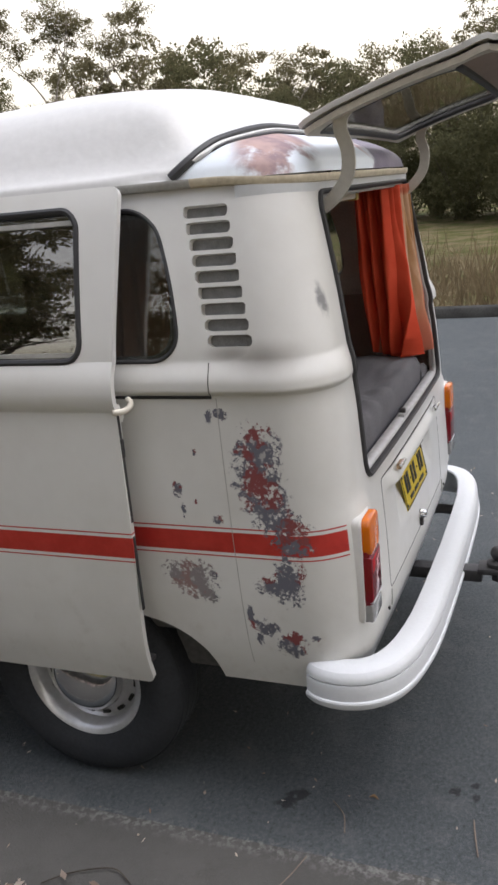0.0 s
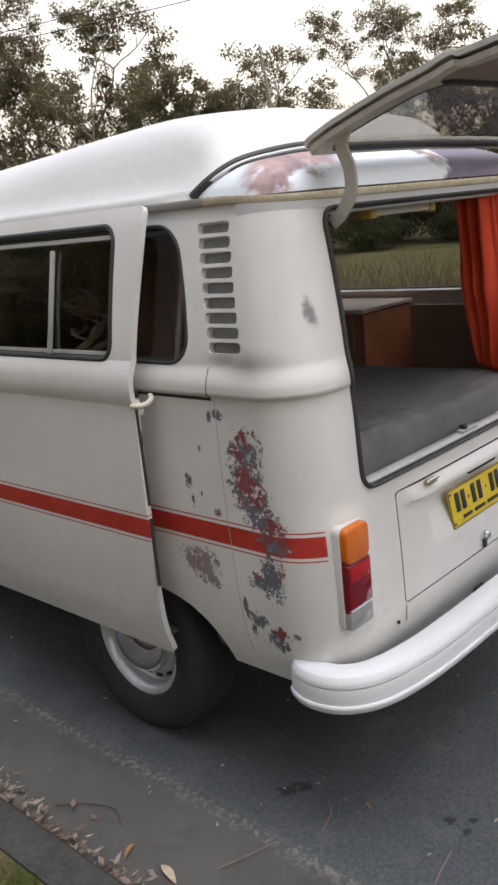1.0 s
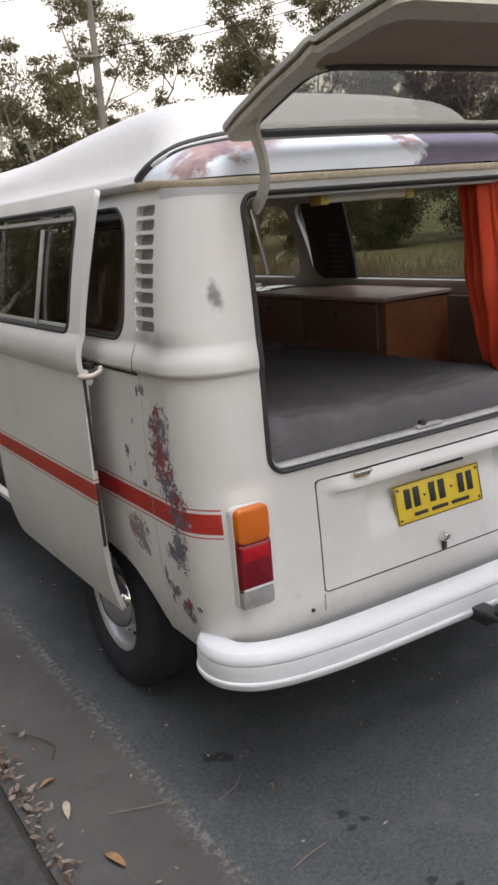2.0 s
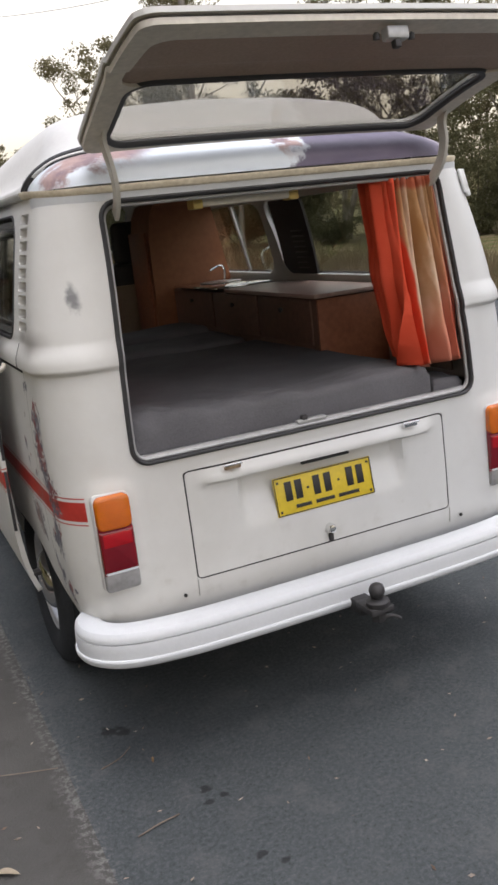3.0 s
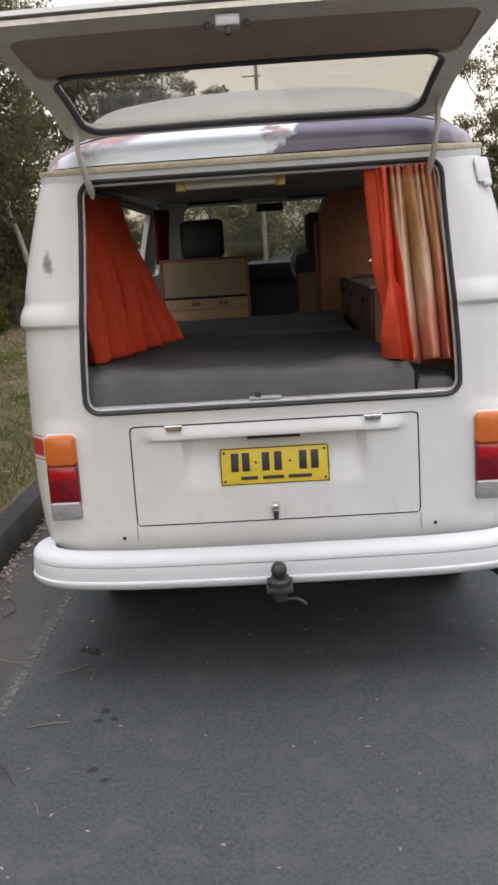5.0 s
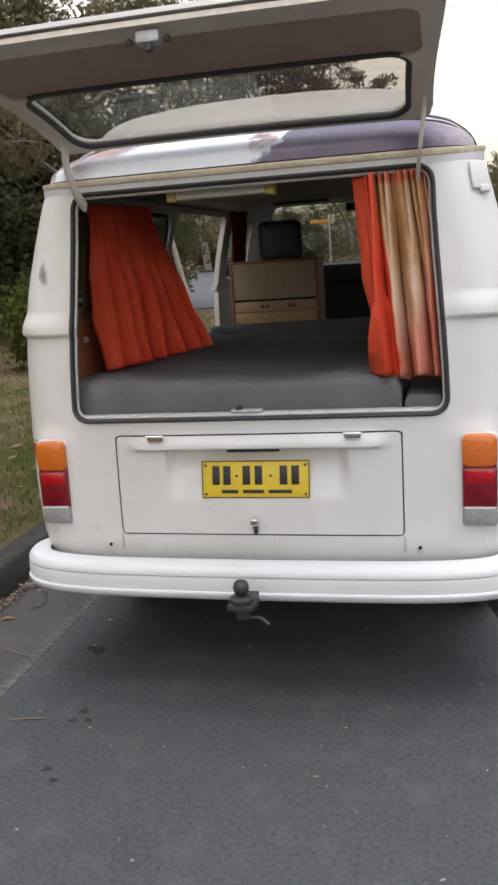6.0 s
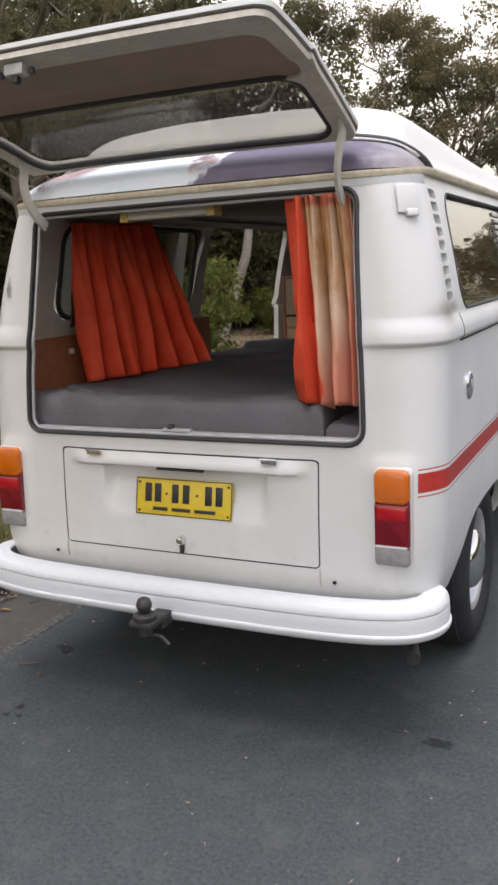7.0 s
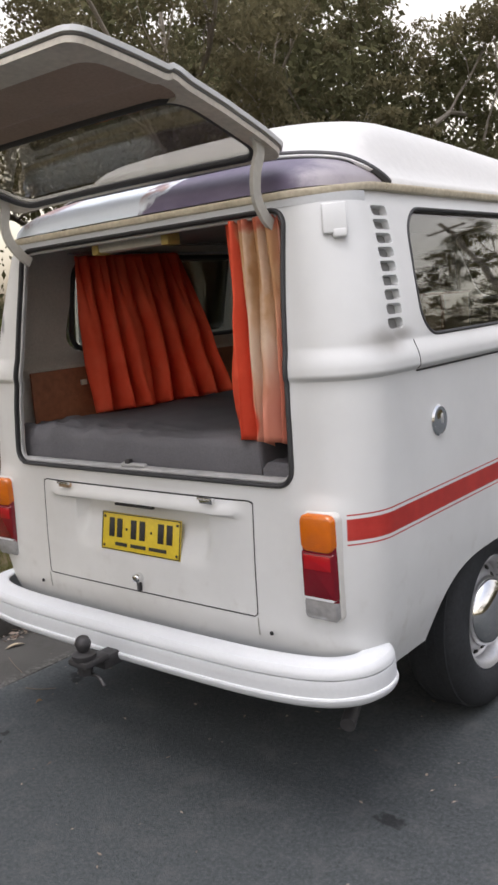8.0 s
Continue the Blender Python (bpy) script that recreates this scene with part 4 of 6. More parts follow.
part("engine_case", box((0.85, 0.62, 0.16), (0, 0.57, 0.44), 0.05), UNDER, van)
part("rear_valance", box((1.30, 0.03, 0.12), (0, 0.06, 0.47), 0.01), UNDER, van)
part("rear_axle", tube([(-0.65, 0.955, 0.335), (0.65, 0.955, 0.335)], 0.05, 10), UNDER, van)
for s in (-1, 1):
    for yc in (0.955, 3.355):
        bm = bmesh.new()
        arcs = [[bm.verts.new((s * x, yc + r * math.cos(q), 0.36 + r * math.sin(q))) for q in np.linspace(0, math.pi, 19)] for x, r in ((0.42, 0.44), (0.56, 0.44), (0.56, 0.40), (0.42, 0.40))]
        for k in range(4):
            for p, q in zip(range(18), range(1, 19)):
                bm.faces.new((arcs[k][p], arcs[k][q], arcs[(k + 1) % 4][q], arcs[(k + 1) % 4][p]))
        for q in (0, 18):
            bm.faces.new([arc[q] for arc in arcs])
        part("wheel_housing", bm, UNDER, van)
        part("wheel_backing", box((0.02, 0.9, 0.3), (s * 0.48, yc, 0.6), 0.005), UNDER, van)


# ---- wheels ----
def wheel(s, yc):
    R = 0.345
    at = (0, yc, R)
    X_ = lambda rows: [(r * 1.03, s * (a + 0.022)) for r, a in rows]
    w = part("wheel", lathe(X_([(0.06, 0.735), (0.105, 0.752), (0.128, 0.748), (0.142, 0.728), (0.160, 0.722), (0.174, 0.732), (0.182, 0.762), (0.196, 0.770), (0.203, 0.780), (0.198, 0.785), (0.184, 0.778), (0.176, 0.77), (0.170, 0.73), (0.15, 0.712), (0.06, 0.72)]), "x", at, 48), STEEL, van, "silver steel wheel")
    part("tyre", lathe(X_([(0.192, 0.62), (0.192, 0.775), (0.210, 0.794), (0.240, 0.806), (0.280, 0.806), (0.308, 0.796), (0.325, 0.780), (0.3345, 0.755), (0.335, 0.70), (0.3345, 0.645), (0.322, 0.615), (0.27, 0.600), (0.21, 0.605)]), "x", at, 72, closed=True), TYRE, w, "black tyre")
    for k in range(4):
        rr = 0.3362
        part("tread_rib", lathe(X_([(0.326, 0.640 + 0.034 * k), (rr, 0.643 + 0.034 * k), (rr, 0.662 + 0.034 * k), (0.326, 0.665 + 0.034 * k)]), "x", at, 72, closed=True), TYRE, w)
    part("hub_cap", lathe(X_([(0.115, 0.748), (0.124, 0.756), (0.120, 0.772), (0.104, 0.793), (0.077, 0.808), (0.04, 0.814), (0.005, 0.815)]), "x", at, 40), CHROME, w, "domed chrome hub cap")
    for k in range(16):
        a = 2 * math.pi * (k + 0.5) / 16
        part("rim_slot", box((0.012, 0.030, 0.013), (s * 0.747, yc + 0.157 * math.sin(a), R + 0.157 * math.cos(a)), 0.004, pose(0, 0, 0, -math.degrees(a), 0, 0)), ENDGAP, w)
    return w


for s in (-1, 1):
    wheel(s, 0.938)
    wheel(s, 3.355)

# ---- sliding door, run back along the side ----
door_off = 0.080
gd = GRID + NORM * door_off
DY = gd[..., 1]
d_door = np.where((X < -0.5) & (DY > 0.3), rbox(DY + 0.03 * smooth(1.25, 1.8, Z) - 0.022 * smooth(0.95, 0.45, Z), Z, 0.602, 1.690, 0.455, 1.788, 0.02), 9.0)
d_dwin = np.where((X < -0.5) & (DY > 0.3), rbox(DY, Z, 0.690, 1.575, 1.378, 1.748, 0.05), 9.0)
v, f = clip_sheet(gd, np.minimum(-d_door, d_dwin), -NORM * 0.018, both=True)
door = mesh_ob("sliding_door", v, f, PAINT, van, "open sliding side door with a red band")
outline(d_dwin, 0.003, -0.004, 0.020, RUBBER, door, "door_window_seal", 0.018, grid=gd)
v, f = clip_sheet(gd - NORM * 0.012, -(d_dwin - 0.005), -NORM * 0.004, both=True)
p = mesh_ob("door_window_pane", v, f, DARKGLASS, door)
p.visible_shadow = False
for z0, z1, m_ in ((1.712, 1.724, GREYTRIM), (1.392, 1.402, GREYTRIM)):
    keep = np.where((X < -0.5), -rbox(DY, Z, 0.70, 1.565, z0, z1, 0.001), -9.0)
    v, f = clip_sheet(gd - NORM * 0.004, keep, -NORM * 0.02)
    mesh_ob("window_frame", v, f, m_, door, "thin grey sliding-window frame")
part("window_bar", box((0.012, 0.016, 0.32), (-0.895, 0.995, 1.557), 0.003, pose(0, 0, 0, 0, 13, 0)), GREYTRIM, door)
h = part("door_handle", tube(bend([(-0.944, 0.610, 1.260), (-0.928, 0.591, 1.258), (-0.904, 0.585, 1.260), (-0.882, 0.588, 1.269), (-0.875, 0.600, 1.279)]), 0.0085, 10), IVORY, door, "cream curved door catch")
for zc, hh in ((1.10, 0.30), (0.80, 0.22)):
    part("door_edge_seal", box((0.011, 0.004, hh), (-0.932 if zc > 1 else -0.935, 0.6025, zc), 0.001), RUBBER, door, "black rubber strip on the door edge")
part("door_lock_edge", box((0.012, 0.008, 0.05), (-0.932, 0.601, 1.16), 0.002), DARKMETAL, door)
part("door_guide", box((0.03, 0.04, 0.016), (-0.885, 0.64, 0.505), 0.004), DARKMETAL, door)
part("door_guide", box((0.03, 0.05, 0.02), (-0.885, 0.68, 1.2785), 0.004), DARKMETAL, door)
hb = part("door_lever_plate", lathe([(0.034, 0.0), (0.034, 0.010), (0.026, 0.016), (0.010, 0.018)], "x", (-0.945, 1.60, 1.225), 20), BLACKPAINT, door)
part("door_lever", tube(bend([(-0.962, 1.60, 1.225), (-0.980, 1.58, 1.21), (-0.982, 1.55, 1.18), (-0.975, 1.53, 1.15)]), 0.008, 8), DARKMETAL, hb)
# wing mirror on the kerb side
mir = part("wing_mirror", box((0.13, 0.035, 0.19), (-0.985, 3.72, 1.475), 0.03, seg=3), BLACKPAINT, van, "black wing mirror")
part("mirror_glass", box((0.112, 0.004, 0.165), (-0.985, 3.698, 1.475), 0.002, pose(0, 0, 0, 16, 0, -6)), CHROME, mir)
part("mirror_arm", tube([(-0.84, 3.74, 1.40), (-0.95, 3.74, 1.40), (-0.99, 3.735, 1.45)], 0.01, 8), CHROME, mir)

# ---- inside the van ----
# tilted dark sheet: headliner over the cab, stand-in for roof shade behind
part("roof_sheet", box((1.34, 3.44, 0.012), (0, 1.93, 1.829), 0.003, pose(0, 0, 0, 1.85, 0, 0)), ROOFSHEET, van, "dark grey sheet for the shaded open roof, headliner over the cab")
part("cab_roof", box((1.46, 0.66, 0.05), (0, 3.45, 1.912), 0.02), PAINT, van)
part("cargo_floor", box((1.56, 3.9, 0.03), (0, 2.15, 0.56), 0.005), UNDER, van)
part("engine_deck", box((1.55, 1.15, 0.03), (0, 0.66, 0.975), 0.005), UNDER, van)


def cushion(name, x0, x1, y0, y1, z0, z1, r, mat_, bumps=0.006, label="", n=44):
    """A soft slab with rolled edges and uneven cloth."""
    bm_ = bmesh.new()
    nx, ny = n, max(12, int(n * (y1 - y0) / (x1 - x0)))
    top = {}
    for i in range(nx + 1):
        for j in range(ny + 1):
            x, y = lerp(x0, x1, i / nx), lerp(y0, y1, j / ny)
            d = min(x - x0, x1 - x, y - y0, y1 - y)
            drop = r - math.sqrt(max(0, r * r - max(0, r - d) ** 2))
            nz_ = noise.noise((x * 3.1, y * 2.4, 1.7)) * bumps * 2 + (noise.noise((x * 7 + 5 * y, y * 20, 4.2)) * 1.2 + (0.45 - abs(noise.noise((x * 9 + y * 6, y * 9 - x * 3, 8.1)))) * 5.0 * smooth(0.2, -0.40, x)) * bumps * smooth(0.38, 0.06, y - y0)
            top[i, j] = bm_.verts.new((x, y, z1 - drop + nz_))
    for i in range(nx):
        for j in range(ny):
            bm_.faces.new((top[i, j], top[i + 1, j], top[i + 1, j + 1], top[i, j + 1]))
    edge = [(i, 0) for i in range(nx)] + [(nx, j) for j in range(ny)] + [(i, ny) for i in range(nx, 0, -1)] + [(0, j) for j in range(ny, 0, -1)]
    low = [bm_.verts.new((top[k].co.x, top[k].co.y, z0)) for k in edge]
    for k in range(len(edge)):
        k2 = (k + 1) % len(edge)
        bm_.faces.new((top[edge[k]], low[k], low[k2], top[edge[k2]]))
    bm_.faces.new(low)
    t = thing(name, label, "mattress" if name == "mattress" else "cushion", at=((x0 + x1) / 2, (y0 + y1) / 2, z0))
    part("cover", bm_, mat_, t, "", 60)
    seam = [(x0 + 0.004, y0 + 0.004), (x1 - 0.004, y0 + 0.004), (x1 - 0.004, y1 - 0.004), (x0 + 0.004, y1 - 0.004), (x0 + 0.004, y0 + 0.004)]
    part("piping", tube([(x, y, lerp(z0, z1, 0.55)) for x, y in seam], 0.005, 6), mat_, t)
    return t


cushion("mattress", -0.70, 0.49, 0.075, 1.42, 0.99, 1.100, 0.030, FABRIC, 0.011, "charcoal grey mattress filling the back of the van", 110)
cushion("seat_cushion", -0.70, 0.43, 1.43, 1.86, 1.0, 1.112, 0.04, FABRIC, 0.005, "charcoal grey cushion joining the mattress")
cushion("seat_cushion", -0.66, 0.42, 1.87, 2.28, 1.0, 1.135, 0.045, FABRIC, 0.006, "charcoal grey cushion beside the cab seats")
bed = thing("bed_base", "dark board base under the mattress", "bed base", at=(0, 1.2, 0.5))
part("base_board", box((1.45, 1.1, 0.40), (0, 1.75, 0.785), 0.01), BOARD, bed)
cushion("folded_bedding", 0.50, 0.625, 0.07, 0.45, 0.99, 1.045, 0.02, FABRIC, 0.01, "dark folded bedding beside the mattress", 12)

# kitchen unit on the offside
unit = thing("kitchen_unit", "low red-brown laminate kitchen unit with pale worktop", "cabinet", at=(0.6, 1.5, 0.6))
part("carcass", box((0.36, 1.70, 0.72), (0.62, 1.605, 0.955), 0.004), DARKWOOD, unit)
part("end_panel", box((0.362, 0.010, 0.715), (0.62, 0.752, 0.955), 0.002), WOOD, unit, "red-brown end panel")
part("worktop", box((0.385, 0.93, 0.018), (0.615, 1.205, 1.327), 0.004), WOODTOP, unit, "pale worn worktop")
for y0, y1 in ((0.80, 1.30), (1.32, 1.84), (1.86, 2.40)):
    d = part("cupboard_door", box((0.010, y1 - y0, 0.19), (0.436, (y0 + y1) / 2, 1.215), 0.003), DARKWOOD, unit)
    part("knob", lathe([(0.010, -0.016), (0.012, -0.010), (0.006, 0.0)], "x", (0.430, (y0 + y1) / 2, 1.26), 12), DARKMETAL, d)
sink = thing("sink", "steel sink set in the kitchen unit", "sink", at=(0.62, 2.1, 1.33))
part("sink_rim", box((0.37, 0.62, 0.014), (0.615, 2.10, 1.330), 0.006), CHROME, sink)
part("basin", lathe([(0.12, 1.341), (0.115, 1.336), (0.10, 1.30), (0.02, 1.295)], "z", (0.62, 2.15, 0), 24), STEEL, sink)
part("tap", tube(bend([(0.70, 2.28, 1.335), (0.70, 2.27, 1.40), (0.66, 2.24, 1.425), (0.58, 2.20, 1.405)]), 0.007, 8), CHROME, sink)
wardrobe = thing("wardrobe", "tall orange-brown laminate wardrobe behind the driver", "wardrobe", at=(0.5, 2.6, 0.6))
bm = bmesh.new()
lo, hi = [], []
for y in (2.44, 2.78):
    pr = [(0.315, 0.6), (0.80, 0.6), (0.81, 1.35), (0.73, 1.76), (0.70, 1.822), (0.43, 1.822), (0.375, 1.80), (0.345, 1.74), (0.325, 1.62)]
    (lo if y < 2.5 else hi).extend(bm.verts.new((x, y, z)) for x, z in pr)
bm.faces.new(lo)
bm.faces.new(hi[::-1])
for k in range(len(lo)):
    bm.faces.new((lo[k], lo[(k + 1) % len(lo)], hi[(k + 1) % len(lo)], hi[k]))
part("wardrobe_body", bm, ORANGEWOOD, wardrobe)
part("wardrobe_edge", box((0.012, 0.30, 1.0), (0.310, 2.61, 1.15), 0.003), WOOD, wardrobe)

# cabinet behind the passenger seat
cab = thing("seat_back_cabinet", "tan board cabinet with a dark drawer gap behind the passenger seat", "cabinet", at=(-0.4, 2.6, 0.6))
part("cabinet_body", box((0.53, 0.32, 0.90), (-0.392, 2.68, 1.02), 0.004), TAN, cab)
part("cabinet_panel", box((0.52, 0.012, 0.215), (-0.392, 2.512, 1.358), 0.004), TAN, cab)
part("drawer", box((0.52, 0.012, 0.062), (-0.392, 2.512, 1.205), 0.004), material("pale_drawer_front", (0.48, 0.34, 0.22), 0.5, noise=0.2), cab, "paler drawer front")
for x in (-0.47, -0.44, -0.30, -0.27):
    part("drawer_knob", lathe([(0.012, 0.0), (0.013, -0.008), (0.007, -0.014)], "y", (x, 2.506, 1.206), 12), WOOD, cab)
part("lower_board", box((0.52, 0.012, 0.075), (-0.392, 2.513, 1.130), 0.004), PALEBOARD, cab, "pale bare board")
part("drawer_gap", box((0.51, 0.012, 0.02), (-0.392, 2.516, 1.246), 0.002), ENDGAP, cab)
for x in (-0.656, -0.128):
    part("cabinet_edge", box((0.018, 0.018, 0.50), (x, 2.508, 1.220), 0.003), WOOD, cab)
part("cabinet_top", box((0.55, 0.34, 0.014), (-0.392, 2.68, 1.474), 0.003), WOOD, cab)


def cab_seat(name, x, y, label, back):
    t = thing(name, label, "seat", at=(x, y, 0.6))
    part("seat_base", box((0.48, 0.48, 0.20), (x, y, 0.98), 0.05), SEATBLACK, t)
    part("backrest", box((0.44, 0.12, 0.52), (x, y - 0.20, 1.22), 0.05), SEATBLACK, t)
    if back is not SEATBLACK:
        part("seat_back_panel", box((0.42, 0.014, 0.42), (x, y - 0.272, 1.135), 0.01), back, t, "tan panel behind the seat")
    part("head_restraint", box((0.29, 0.10, 0.26), (x - 0.0, y - 0.20, 1.60), 0.045, seg=4), SEATBLACK, t)
    return t


cab_seat("passenger_seat", -0.43, 3.22, "black vinyl passenger seat with a tall head restraint", SEATBLACK)
cab_seat("driver_seat", 0.40, 3.16, "driver seat with a tan-grey back", TAN)
dash = thing("dashboard", "black padded dashboard under the windscreen", "dashboard", at=(0, 3.75, 0.9))
part("dash_top", box((1.40, 0.30, 0.14), (0, 3.86, 1.35), 0.04), SEATBLACK, dash)
part("dash_front", box((1.36, 0.05, 0.50), (0, 3.83, 1.05), 0.02), SEATBLACK, dash)
wheel_t = thing("steering_wheel", "thin-rimmed grey steering wheel", "steering wheel", at=(0.36, 3.5, 1.38))
M = pose(0.36, 3.50, 1.385, 62, 0, 0)
ringpts = [M @ Vector((0.19 * math.cos(a), 0.19 * math.sin(a), 0)) for a in np.linspace(0, 2 * math.pi, 41)]
part("rim", tube(ringpts, 0.011, 8), material("grey_bakelite", (0.34, 0.34, 0.33), 0.35), wheel_t)
for a in (90, 210, 330):
    part("spoke", tube([M @ Vector((0, 0, -0.02)), M @ Vector((0.185 * math.cos(radians(a)), 0.185 * math.sin(radians(a)), 0))], 0.008, 6), STEEL, wheel_t)
part("hub", tube([M @ Vector((0, 0, 0.01)), M @ Vector((0, 0, -0.12))], 0.03, 12), SEATBLACK, wheel_t)
rm = thing("rear_view_mirror", "black rear-view mirror on the windscreen", "mirror", at=(0.0, 3.8, 1.7))
part("mirror_body", box((0.20, 0.025, 0.06), (0.035, 3.70, 1.815), 0.01), SEATBLACK, rm)
part("mirror_stem", tube([(0.035, 3.71, 1.825), (0.035, 3.76, 1.875)], 0.008, 6), SEATBLACK, rm)
for x in (-0.36, 0.36):
    sv = part("sun_visor", box((0.40, 0.13, 0.018), (x, 3.54, 1.862), 0.008), SEATBLACK, van)

# strip lamp under the roof
lampi = thing("strip_lamp", "cream fluorescent strip lamp with yellowed end caps, switched off", "lamp", at=(-0.1, 0.213, 1.725))
part("lamp_body", box((0.31, 0.055, 0.036), (-0.098, 0.213, 1.735), 0.008), IVORY, lampi)
for x in (-0.268, 0.072):
    part("end_cap", box((0.034, 0.06, 0.042), (x, 0.213, 1.733), 0.006), YELLOWCAP, lampi, "yellowed end cap")


# ---- curtains ----
def cloth_material(name, a, b, c=None):
    m, n = empty_material(name)
    col = n.mix(n.step(n.noise(5), 0.3, 0.7), a, b)
    if c:
        col = c(n, col)
    weave = n.noise(400, 2)
    n.put(col, n.bsdf.inputs["Base Color"])
    n.put(0.9, n.bsdf.inputs["Roughness"])
    n.bsdf.inputs["Specular IOR Level"].default_value = 0.15
    n.bump(weave, 0.0006)
    # thin cotton lets some light through
    tr, mx = n.t.nodes.new("ShaderNodeBsdfTranslucent"), n.t.nodes.new("ShaderNodeMixShader")
    n.put(col, tr.inputs["Color"])
    mx.inputs[0].default_value = 0.25
    n.t.links.new(n.bsdf.outputs[0], mx.inputs[1])
    n.t.links.new(tr.outputs[0], mx.inputs[2])
    n.t.links.new(mx.outputs[0], n.t.nodes["Material Output"].inputs["Surface"])
    return m


ORANGE = cloth_material("orange_cotton", (0.86, 0.095, 0.045), (0.93, 0.150, 0.078))


def faded(n, col):
    """Bleached tan in the middle, pink towards the hem, brown water stains, painted fold shade and highlights."""
    across = n.op("SUBTRACT", n.x, n.op("ADD", 0.370, n.op("MULTIPLY", n.op("SUBTRACT", 1.745, n.z), 0.10)))
    wav = n.op("MULTIPLY", n.op("SUBTRACT", n.noise(5, 1), 0.5), 0.05)
    inside = n.step(n.op("ADD", across, wav), 0.050, 0.058)
    tan = n.mix(n.step(n.z, 1.36, 1.58), (0.78, 0.56, 0.39), (0.70, 0.44, 0.24))
    stain = n.step(n.op("ADD", n.blob(across, n.z, 0.115, 1.55, 0.05, 0.19), n.op("MULTIPLY", n.op("SUBTRACT", n.noise(20), 0.5), 1.2)), 0.0, 0.8)
    # dark valleys and pale ridges of the folds, painted into the cloth colour
    fold_shade = n.op("SINE", n.op("ADD", n.op("MULTIPLY", across, 95.0), n.op("MULTIPLY", n.noise(6, 2), 7.0)))
    tan = n.mix(n.op("MULTIPLY", n.step(fold_shade, 0.1, 0.9), 0.55), tan, (0.50, 0.25, 0.10))
    tan = n.mix(n.op("MULTIPLY", n.step(fold_shade, -0.2, -0.9), 0.5), tan, (0.86, 0.70, 0.56))
    tan = n.mix(n.op("MULTIPLY", stain, 0.6), tan, (0.42, 0.19, 0.06))
    tan = n.mix(n.op("MULTIPLY", n.step(n.op("ADD", n.z, n.op("MULTIPLY", across, -1.2)), 1.26, 1.02), 0.85), tan, (0.74, 0.26, 0.18))
    tan = n.mix(n.op("MULTIPLY", n.step(across, 0.155, 0.20), n.step(n.z, 1.62, 1.35)), tan, (0.74, 0.20, 0.125))
    # the gathered heading kept its colour
    tan = n.mix(n.op("MULTIPLY", n.step(n.op("ADD", n.z, n.op("MULTIPLY", n.op("SUBTRACT", n.noise(30), 0.5), 0.05)), 1.700, 1.725), 0.8), tan, (0.62, 0.13, 0.075))
    tan = n.mix(n.op("MULTIPLY", n.step(n.op("ADD", across, wav), 0.185, 0.215), 0.6), tan, (0.68, 0.22, 0.16))
    return n.mix(inside, col, tan)


FADED = cloth_material("sun_faded_orange_cotton", (0.78, 0.095, 0.045), (0.88, 0.135, 0.070), faded)


def curtain(name, lines, folds, deep, mat_, label, nu=150, nv=36, seed=0.0, heading=0.35):
    """Cloth hung through level lines, from the top one down: tight gathers at the heading run into fewer deep folds and a wavy hem."""
    def on(line, u):
        pts = [Vector(p) for p in line]
        gaps = [(b - a).length for a, b in zip(pts, pts[1:])]
        d = u * sum(gaps)
        for a, b, g_ in zip(pts, pts[1:], gaps):
            if d <= g_ or b is pts[-1]:
                return a.lerp(b, min(1, d / g_)), (b - a).normalized()
            d -= g_

    verts, faces = [], []
    last = len(lines) - 1
    for j in range(nv + 1):
        tv = j / nv
        k = min(int(tv * last), last - 1)
        ft = tv * last - k
        for i in range(nu + 1):
            u = i / nu
            pt, dt = on(lines[k], u)
            pb, db = on(lines[k + 1], u)
            p, along = pt.lerp(pb, ft), dt.lerp(db, ft).normalized()
            out = along.cross(Vector((0, 0, 1))).normalized()
            warp = 3.4 * noise.noise((u * 3.3, tv * 0.35, seed)) + 1.2 * noise.noise((u * 8, tv * 0.9, seed + 9))
            ph = u * folds * 2 * math.pi + seed + warp
            s_ = abs(math.sin(ph * 0.5))
            broad = (2 * (s_ * s_ * (3 - 2 * s_)) ** 0.55 - 1.1) * (0.85 + 0.5 * noise.noise((u * 6, 2.0, seed + 3)))
            tight = math.sin(ph * 2.0 + 2 * noise.noise((u * 12, tv, seed)))
            amp = deep * (0.30 + 0.85 * tv)
            w = broad * amp + tight * deep * heading * max(0.0, 1 - tv * 2.4) + 0.25 * deep * noise.noise((u * 9, tv * 5, seed + 5)) * tv
            hem = (0.012 * broad + 0.010 * noise.noise((u * 4, 3.0, seed))) * tv ** 6
            verts.append(p + out * w + along * math.sin(ph) * 0.010 * tv + Vector((0, 0, hem)))
    for j in range(nv):
        for i in range(nu):
            a = j * (nu + 1) + i
            faces.append((a, a + 1, a + nu + 2, a + nu + 1))
    ob = mesh_ob(name, verts, faces, mat_, None, "", 80)
    s = ob.modifiers.new("thickness", "SOLIDIFY")
    s.thickness = 0.003
    return tagged(ob, label, "curtain")


